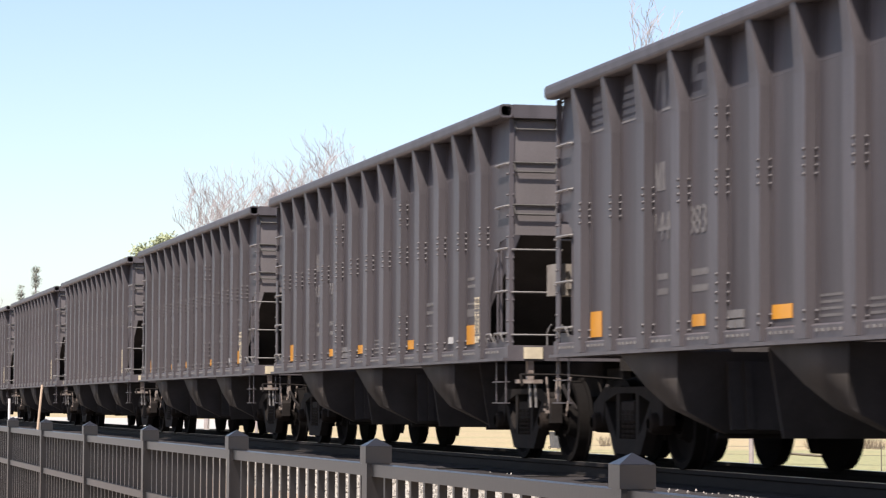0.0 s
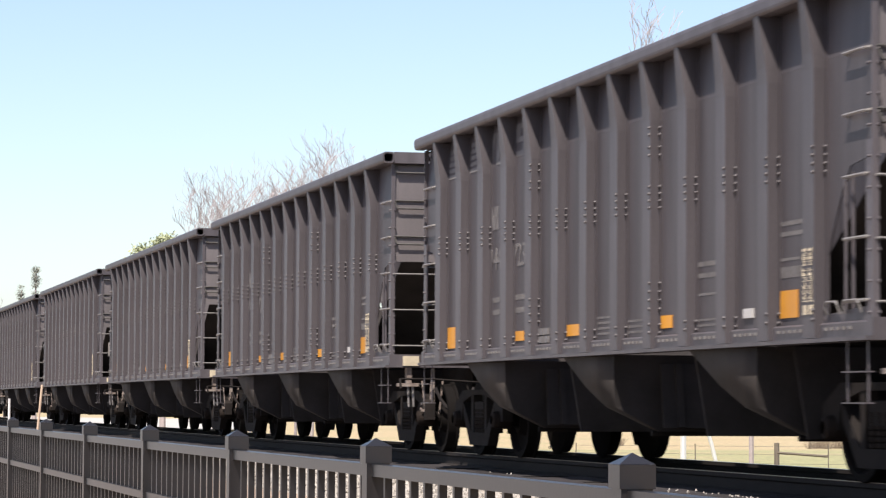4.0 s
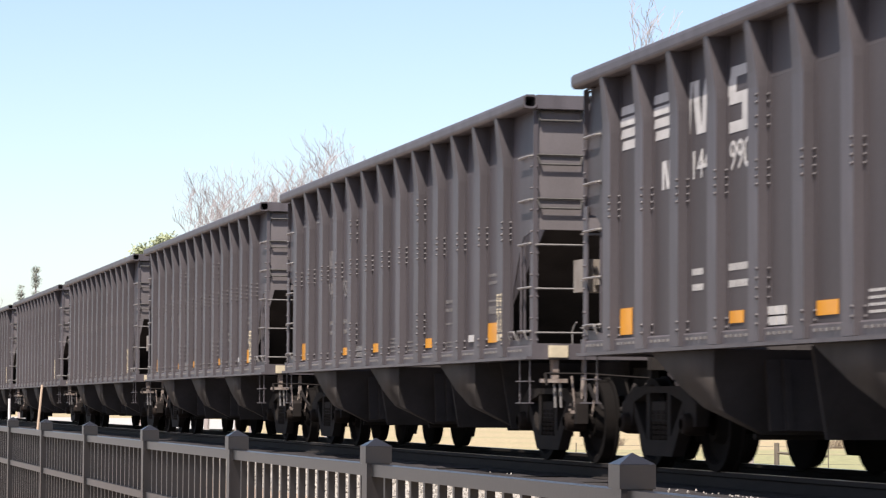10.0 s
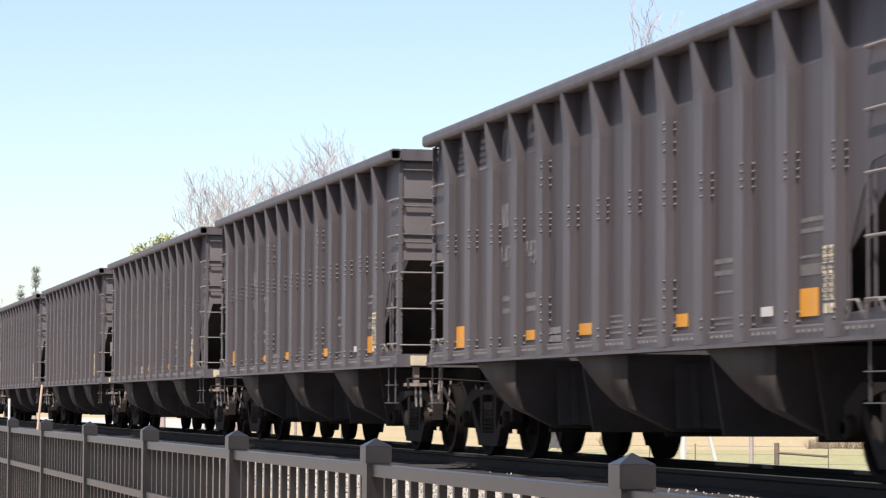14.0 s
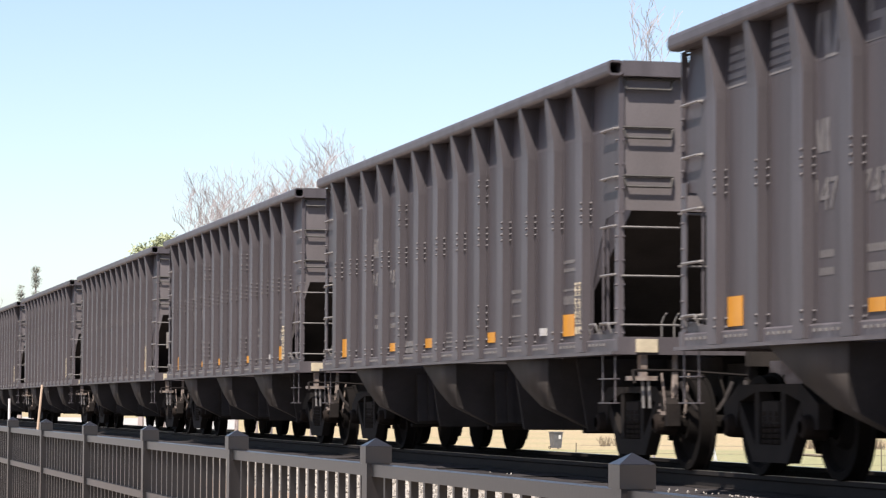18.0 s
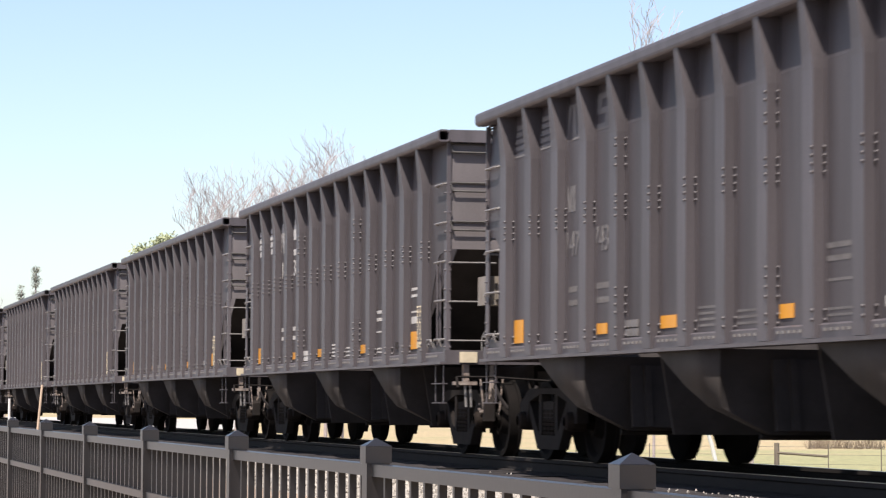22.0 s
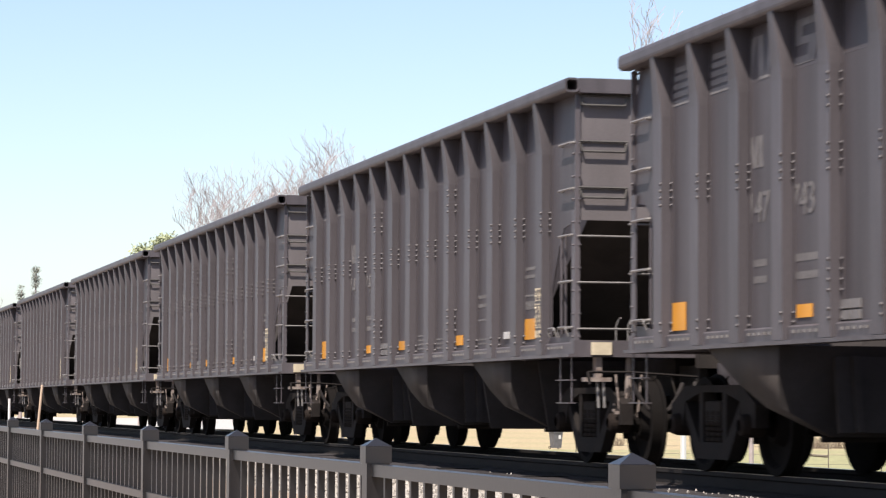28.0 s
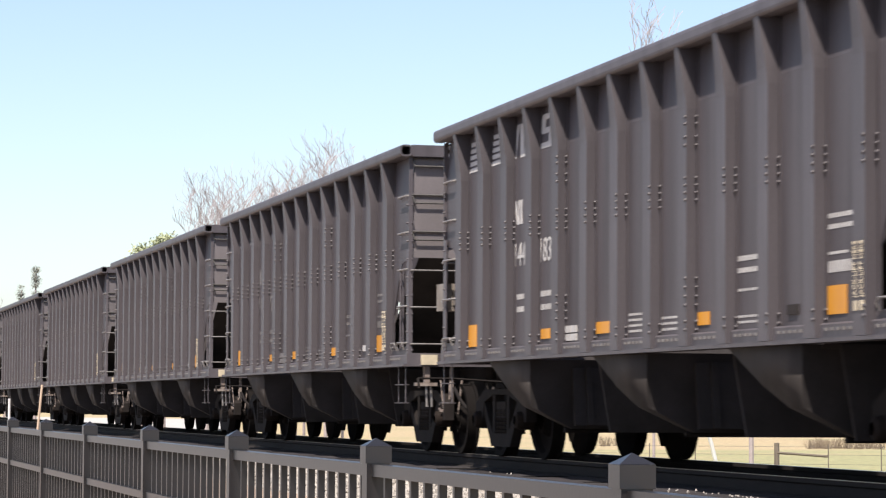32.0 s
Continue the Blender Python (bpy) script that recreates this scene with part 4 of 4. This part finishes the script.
def build_fence():
    fence = thing("metal_fence", "black powder-coated metal picket fence with square posts", "fence", m=pose(FENCE_X, 0, 0))
    bm = bmesh.new()
    box(bm, -0.0254, 0.0254, -0.0254, 0.0254, -0.62, FENCE_TOP - 0.045)
    me_post = mesh_of("post", bm, FENCE, 0.003)
    bm = bmesh.new()
    box(bm, -0.029, 0.029, -0.029, 0.029, FENCE_TOP - 0.055, FENCE_TOP - 0.018)
    b = [bm.verts.new((x, y, FENCE_TOP - 0.0175)) for x, y in ((-0.029, -0.029), (0.029, -0.029), (0.029, 0.029), (-0.029, 0.029))]
    tip = bm.verts.new((0, 0, FENCE_TOP))
    for i in range(4):
        bm.faces.new((b[i], b[(i + 1) % 4], tip))
    bm.faces.new(b[::-1])
    me_cap = mesh_of("post_cap", bm, FENCE, 0.002)
    bm = bmesh.new()
    box(bm, -0.0155, 0.0155, 0.026, PANEL - 0.026, 0, 0.026)
    me_rail = mesh_of("rail", bm, FENCE, 0.003)
    bm = bmesh.new()
    box(bm, -0.008, 0.008, -0.008, 0.008, -0.52, FENCE_TOP - 0.062)
    me_picket = mesh_of("picket", bm, FENCE, 0.0015)
    y0 = FENCE_Y0
    for i in range(-2, 12):
        y = y0 + i * PANEL
        p = part("post", me_post, None, fence)
        p.location = (0, y, 0)
        c = part("post_cap", me_cap, None, p)
        for z in (FENCE_TOP - 0.083, FENCE_TOP - 0.257, -0.45):
            r = part("rail", me_rail, None, fence)
            r.location = (0, y, z)
        for k in range(1, 15):
            q = part("picket", me_picket, None, fence)
            q.location = (0, y + k * PANEL / 15, 0)


FENCE_Y0 = 4.033
build_fence()


# ---------------------------------------------------------------- trees
def rods_mesh(name, rods, material):
    """Many thin three-sided tapered rods (a, b, r0, r1) joined in one mesh."""
    a = np.array([r[0] for r in rods])
    b = np.array([r[1] for r in rods])
    r0, r1 = (np.array([r[k] for r in rods])[:, None] for k in (2, 3))
    d = b - a
    d /= np.linalg.norm(d, axis=1, keepdims=True) + 1e-9
    u = np.cross(d, np.array([0.31, 0.87, 0.38]))
    u /= np.linalg.norm(u, axis=1, keepdims=True) + 1e-9
    w = np.cross(d, u)
    v = np.empty((len(rods), 6, 3))
    for k in range(3):
        c = math.cos(k * math.tau / 3) * u + math.sin(k * math.tau / 3) * w
        v[:, k], v[:, 3 + k] = a + c * r0, b + c * r1
    faces = [(6 * i + p, 6 * i + q, 6 * i + 3 + q, 6 * i + 3 + p) for i in range(len(rods)) for p, q in ((0, 1), (1, 2), (2, 0))]
    me = bpy.data.meshes.new(name)
    me.from_pydata(v.reshape(-1, 3).tolist(), [], faces)
    me.materials.append(material)
    return me


LIMB = (0.0, 0.42, 0.2, 0.10, 0.06, 0.04)
KIDS = (0, 6, 5, 3, 2, 0)


def bare_tree(name, label, x, y, height, spread, seed, levels=5, trunk=0.22, lean=0.0, fork=0.25, limbs=1.0):
    """A leafless tree: tapered trunk, rising crooked limbs and ever finer twigs."""
    rnd = random.Random(seed)
    z0 = ground_height(x, y)
    tree = thing(name, label, "tree", "bare trees", pose(x, y, z0))
    rods = []
    def grow(p, d, length, r, level):
        kids = KIDS[level] if level < levels else 0
        steps = 7 if level == 1 else 5 if level == 2 else 4
        swing = Vector((rnd.uniform(-1, 1), rnd.uniform(-1, 1), 0)) * (0.2 if level == 1 else 0.36)
        budding = set(rnd.sample(range(1 if level == 1 else 0, steps), min(kids, steps - 1)))
        for k in range(steps):
            q = p + d * (length / steps)
            r2 = max(r * 0.84, 0.012)
            rods.append((tuple(p), tuple(q), r, r2))
            p, r = q, r2
            if k % 2:
                swing = -swing * rnd.uniform(0.6, 1.2)
            d = (d + swing + Vector((rnd.uniform(-1, 1), rnd.uniform(-1, 1), 0)) * 0.12 + Vector((0, 0, 0.12 if level < 3 else 0.05))).normalized()
            if k in budding:
                a = rnd.uniform(0, math.tau)
                side = (d + Vector((math.cos(a), math.sin(a), 0.1)) * rnd.uniform(0.45, 0.85)).normalized()
                grow(p, side, LIMB[level + 1] * height * limbs * rnd.uniform(0.6, 1.2), max(r * 0.6, 0.013), level + 1)
    bm = bmesh.new()
    p, d, r = Vector((0, 0, -0.3)), Vector((lean, 0, 1)).normalized(), trunk
    for k in range(4):
        q = p + d * height * fork / 4
        tube(bm, p, q, r, r * 0.93, 8)
        p, r = q, r * 0.93
        d = (d + Vector((rnd.uniform(-1, 1), rnd.uniform(-1, 1), 0)) * 0.06).normalized()
    stems = 5 if limbs == 1.0 else 3
    for k in range(stems):
        a = (k + rnd.uniform(-0.3, 0.3)) * math.tau / stems
        side = (Vector((lean, 0, 1)) + Vector((math.cos(a), math.sin(a), 0)) * spread * rnd.uniform(0.3, 1.1)).normalized()
        grow(p, side, LIMB[1] * height * limbs * rnd.uniform(0.85, 1.2), r * 0.66, 1)
    top = max(q[1][2] for q in rods)
    me = rods_mesh("crown", rods, BARK)
    me.transform(Matrix.Diagonal((height / top, height / top, height / top, 1)))
    bm.transform(Matrix.Diagonal((height / top, height / top, height / top, 1)))
    part("trunk", bm, BARK, tree)
    part("crown", me, None, tree, "leafless grey-brown branches and twigs")
    return tree


def pine_tree(x, y, height, crown_from, width, seed, label, needles):
    rnd = random.Random(seed)
    z0 = ground_height(x, y)
    tree = thing("pine_tree", label, "tree", "evergreen trees", pose(x, y, z0))
    bm = bmesh.new()
    tube(bm, (0, 0, -0.3), (0, 0, height * 0.97), height * 0.018, height * 0.004, 7)
    part("trunk", bm, BARK, tree)
    verts, faces = [], []
    for _ in range(120 if width > 1.1 else 60):
        h = rnd.uniform(crown_from, 1.0)
        rr = width * (1.05 - h) / (1.05 - crown_from) if width < height * 0.2 else width * math.sqrt(max(0.05, 1 - ((h - (1 + crown_from) / 2) / ((1 - crown_from) / 1.9)) ** 2))
        a, d = rnd.uniform(0, math.tau), rr * rnd.uniform(0.3, 1)
        c = Vector((d * math.cos(a), d * math.sin(a), h * height))
        cl = rnd.uniform(0.35, 0.8) * height * (0.06 if width > 1.1 else 0.03)
        for _ in range(60):
            v = Vector((rnd.gauss(0, 1), rnd.gauss(0, 1), rnd.gauss(0, 0.6))) * cl * 0.6
            u = Vector((rnd.uniform(-1, 1), rnd.uniform(-1, 1), rnd.uniform(-1, 1))).normalized() * cl * 0.34
            w = u.orthogonal().normalized() * cl * 0.12
            k = len(verts)
            verts += [tuple(c + v - w), tuple(c + v + u), tuple(c + v + w), tuple(c + v - u * 0.4)]
            faces.append((k, k + 1, k + 2, k + 3))
    me = bpy.data.meshes.new("crown")
    me.from_pydata(verts, [], faces)
    me.materials.append(needles)
    part("crown", me, None, tree, "green clumps of needles")
    return tree


def along(px, dist):
    """Ground place at a bearing, given by an offset to the right of the view's axis, and a distance."""
    a = radians(13.755) + math.atan((px - 784) / 4866)
    dist *= 1.035
    return dist * math.sin(a), dist * math.cos(a)


for i, (px, dist, top, spread, trunk, lean, fork) in enumerate((
        (368, 150, 15.7, 0.6, 0.19, 0.0, 0.46), (420, 156, 16.6, 0.3, 0.15, 0.02, 0.5), (456, 168, 18.2, 0.3, 0.12, 0, 0.5), (482, 162, 17.9, 0.3, 0.12, 0, 0.5), (505, 172, 18.7, 0.3, 0.12, 0, 0.5),
        (553, 150, 18.1, 0.3, 0.16, 0.02, 0.55), (578, 154, 18.5, 0.3, 0.15, 0, 0.55), (525, 168, 17.4, 0.3, 0.12, 0, 0.5),
        (1158, 110, 21.0, 0.5, 0.07, 0, 0.78), (1330, 100, 17.4, 0.35, 0.10, 0, 0.7), (445, 160, 17.2, 0.3, 0.12, 0, 0.5), (540, 164, 17.4, 0.3, 0.12, 0, 0.5), (608, 170, 17.9, 0.35, 0.12, 0, 0.55), (10, 240, 11.6, 0.5, 0.16, 0, 0.4), (-25, 240, 11.9, 0.5, 0.16, 0, 0.4))):
    x, y = along(px, dist)
    bare_tree("bare_tree", "leafless grey-brown tree in the field beyond the track", x, y, top, spread, 20 + i, 5 if px < 1000 else 3, trunk, lean, fork, 1.0 if px < 1000 else 0.42)
for px, dist, top, frm, w, sd in ((290, 200, 14.9, 0.80, 1.5, 5), (252, 205, 14.3, 0.82, 1.2, 6), (63, 230, 14.0, 0.55, 0.62, 7), (38, 235, 12.6, 0.6, 0.8, 8)):
    x, y = along(px, dist)
    pine_tree(x, y, top, frm, w, sd, "tall green evergreen tree beyond the track", PINE if px > 100 else SPRUCE)


# ---------------------------------------------------------------- the field and verge
def stake(name, label, px, dist, z0, z1, r, material, lean=0.0, square=False):
    x, y = along(px, dist)
    bm = bmesh.new()
    g = ground_height(x, y)
    if square:
        box(bm, -r, r, -r, r, g - 0.2, z1)
        bmesh.ops.bevel(bm, geom=bm.edges[:], offset=r * 0.15, segments=1, affect="EDGES")
    else:
        tube(bm, (0, 0, g - 0.2), (lean, 0, z1), r, r * 0.9, 8)
    ob = new(name, mesh_of(name, bm, material))
    ob.location = (x, y, 0)
    return tagged(ob, label, name.split("_")[-1])


stake("marker_stake", "pale leaning timber stake beside the track", 58, 33.5, -0.3, 0.81, 0.016, STAKE, 0.13)
stake("marker_post", "short white marker post beside the track", 19, 36.0, -0.3, 0.64, 0.018, WHITE_PVC)
stake("sign_post", "white painted post standing in the dry field", 1210, 62, -1.9, 1.2, 0.075, WHITE_PVC)
bm = bmesh.new()
x, y = along(1268, 64)
tube(bm, (0.28, 0, ground_height(x, y) - 0.1), (-0.12, 0, -0.3), 0.05, 0.05, 8)
tube(bm, (-0.12, 0, -0.3), (-0.26, 0, 0.1), 0.05, 0.045, 8)
ob = new("leaning_post", mesh_of("leaning_post", bm, WHITE_PVC))
ob.location = (x, y, 0)
tagged(ob, "white leaning post in the dry field", "post")


def wire_fence():
    fence = thing("wire_fence", "old wire fence on thin weathered posts across the field", "fence")
    spots = [along(px, d) for px, d in ((1020, 108), (1150, 106), (1232, 104), (1334, 102), (1466, 100), (1560, 98), (1660, 96))]
    for k, (x, y) in enumerate(spots):
        bm = bmesh.new()
        g = ground_height(x, y)
        tube(bm, (x, y, g - 0.3), (x + random.uniform(-0.03, 0.03), y, g + 1.15), 0.022, 0.02, 6)
        part("post", bm, POSTWOOD, fence)
    for h in (0.4, 0.75, 1.05):
        for (xa, ya), (xb, yb) in zip(spots, spots[1:]):
            bm = bmesh.new()
            tube(bm, (xa, ya, ground_height(xa, ya) + h), (xb, yb, ground_height(xb, yb) + h), 0.006, n=4)
            part("wire", bm, WIRE, fence)


wire_fence()
stake("gate_post", "thick weathered wooden post at the field fence", 1375, 70, -1.9, -0.35, 0.08, POSTWOOD)
bm = bmesh.new()
xa, ya = along(1378, 69.6)
xb, yb = along(1465, 68)
tube(bm, (xa, ya, -0.60), (xb, yb, -0.66), 0.035, n=6)
tagged(new("fence_rail", mesh_of("fence_rail", bm, POSTWOOD)), "fallen pale wooden rail beside the gate post", "rail")


def trash_bin(px, dist):
    x, y = along(px, dist)
    g = ground_height(x, y)
    bin_ = thing("wheeled_bin", "dark grey plastic wheeled rubbish bin in the yard", "rubbish bin", m=pose(x, y, g, 0, 0, 10))
    bm = bmesh.new()
    lo = [bm.verts.new(p) for p in ((-0.24, -0.26, 0.08), (0.24, -0.26, 0.08), (0.24, 0.26, 0.08), (-0.24, 0.26, 0.08))]
    hi = [bm.verts.new(p) for p in ((-0.30, -0.34, 1.0), (0.30, -0.34, 1.0), (0.30, 0.34, 1.0), (-0.30, 0.34, 1.0))]
    for i in range(4):
        bm.faces.new((lo[i], lo[(i + 1) % 4], hi[(i + 1) % 4], hi[i]))
    bm.faces.new(lo[::-1])
    bm.faces.new(hi)
    part("body", bm, BIN, bin_, bevel=0.02)
    bm = bmesh.new()
    box(bm, -0.33, 0.33, -0.38, 0.38, 1.001, 1.06)
    part("lid", bm, BIN, bin_, bevel=0.02)
    bm = bmesh.new()
    box(bm, 0.02, 0.18, -0.335, -0.325, 0.62, 0.86)
    part("sticker", bm, WHITE_PVC, bin_, "white square sticker")
    for s in (-1, 1):
        bm = bmesh.new()
        lathe(bm, [(s * 0.27, 0.0), (s * 0.27, 0.1), (s * 0.32, 0.1), (s * 0.32, 0.0)], 12)
        bm.transform(pose(0, 0.26, 0.1))
        part("wheel", bm, UNDER, bin_)


trash_bin(985, 161)


def shrub(px, dist, height, seed):
    rnd = random.Random(seed)
    x, y = along(px, dist)
    bm = bmesh.new()
    for _ in range(60):
        p, d = Vector((rnd.uniform(-0.3, 0.3), rnd.uniform(-0.3, 0.3), -0.1)), Vector((rnd.uniform(-0.5, 0.5), rnd.uniform(-0.5, 0.5), 1)).normalized()
        for k in range(4):
            q = p + d * height * rnd.uniform(0.2, 0.3)
            tube(bm, p, q, 0.014 - k * 0.002, 0.012 - k * 0.002, 3, False)
            p, d = q, (d + Vector((rnd.uniform(-1, 1), rnd.uniform(-1, 1), 0)) * 0.4).normalized()
    ob = new("bare_shrub", mesh_of("bare_shrub", bm, SHRUB))
    ob.location = (x, y, ground_height(x, y))
    tagged(ob, "leafless brown shrub at the edge of the field", "shrub", "bare shrubs")


for k, (px, dist, h) in enumerate(((1437, 168, 0.7), (1448, 170, 0.8), (1462, 168, 0.7), (1480, 170, 0.75), (1500, 169, 0.8), (1518, 168, 0.7), (1536, 170, 0.8), (1556, 168, 0.75), (1072, 176, 0.8), (1096, 178, 0.7))):
    shrub(px, dist, h, 60 + k)
# pale paved yard far down the line
verts = [(*along(px, d), 0) for px, d in ((-300, 330), (420, 250), (420, 420), (-300, 560))]
me = bpy.data.meshes.new("paved_yard")
me.from_pydata([(x, y, -1.72) for x, y, _ in verts], [], [(0, 1, 2, 3)])
me.materials.append(CONCRETE)
tagged(new("paved_yard", me), "pale concrete yard far beyond the track", "paving", kind="structure")


# ---------------------------------------------------------------- the moving train
def motions():
    times = [0, 4, 8, 12, 16, 20, 24, 28, 32]
    for n, car in cars.items():
        walk(car, [(t, pose(TRACK_X, rear_end(n, t) + HALF, 0)) for t in times])
    # wheels roll: two actions, front and rear axle, shared by all trucks
    rolled = {}
    for car in cars.values():
        for truck in car.children:
            if not truck.name.startswith("truck"):
                continue
            for w in truck.children:
                if not w.name.startswith("wheelset"):
                    continue
                key = w.location.y > 0
                if key not in rolled:
                    y = w.location.y
                    rows = []
                    for i in range(481):
                        t = i / 15
                        turn = (rear_end(0, t) - rear_end(0, 0)) / WHEEL_R
                        rows.append((t, Matrix.Translation((0, y, WHEEL_R)) @ Matrix.Rotation(-turn, 4, "X")))
                    walk(w, rows)
                    rolled[key] = w.animation_data
                else:
                    w.rotation_mode = "QUATERNION"
                    ad = w.animation_data_create()
                    ad.action = rolled[key].action
                    ad.action_slot = rolled[key].action_slot


motions()
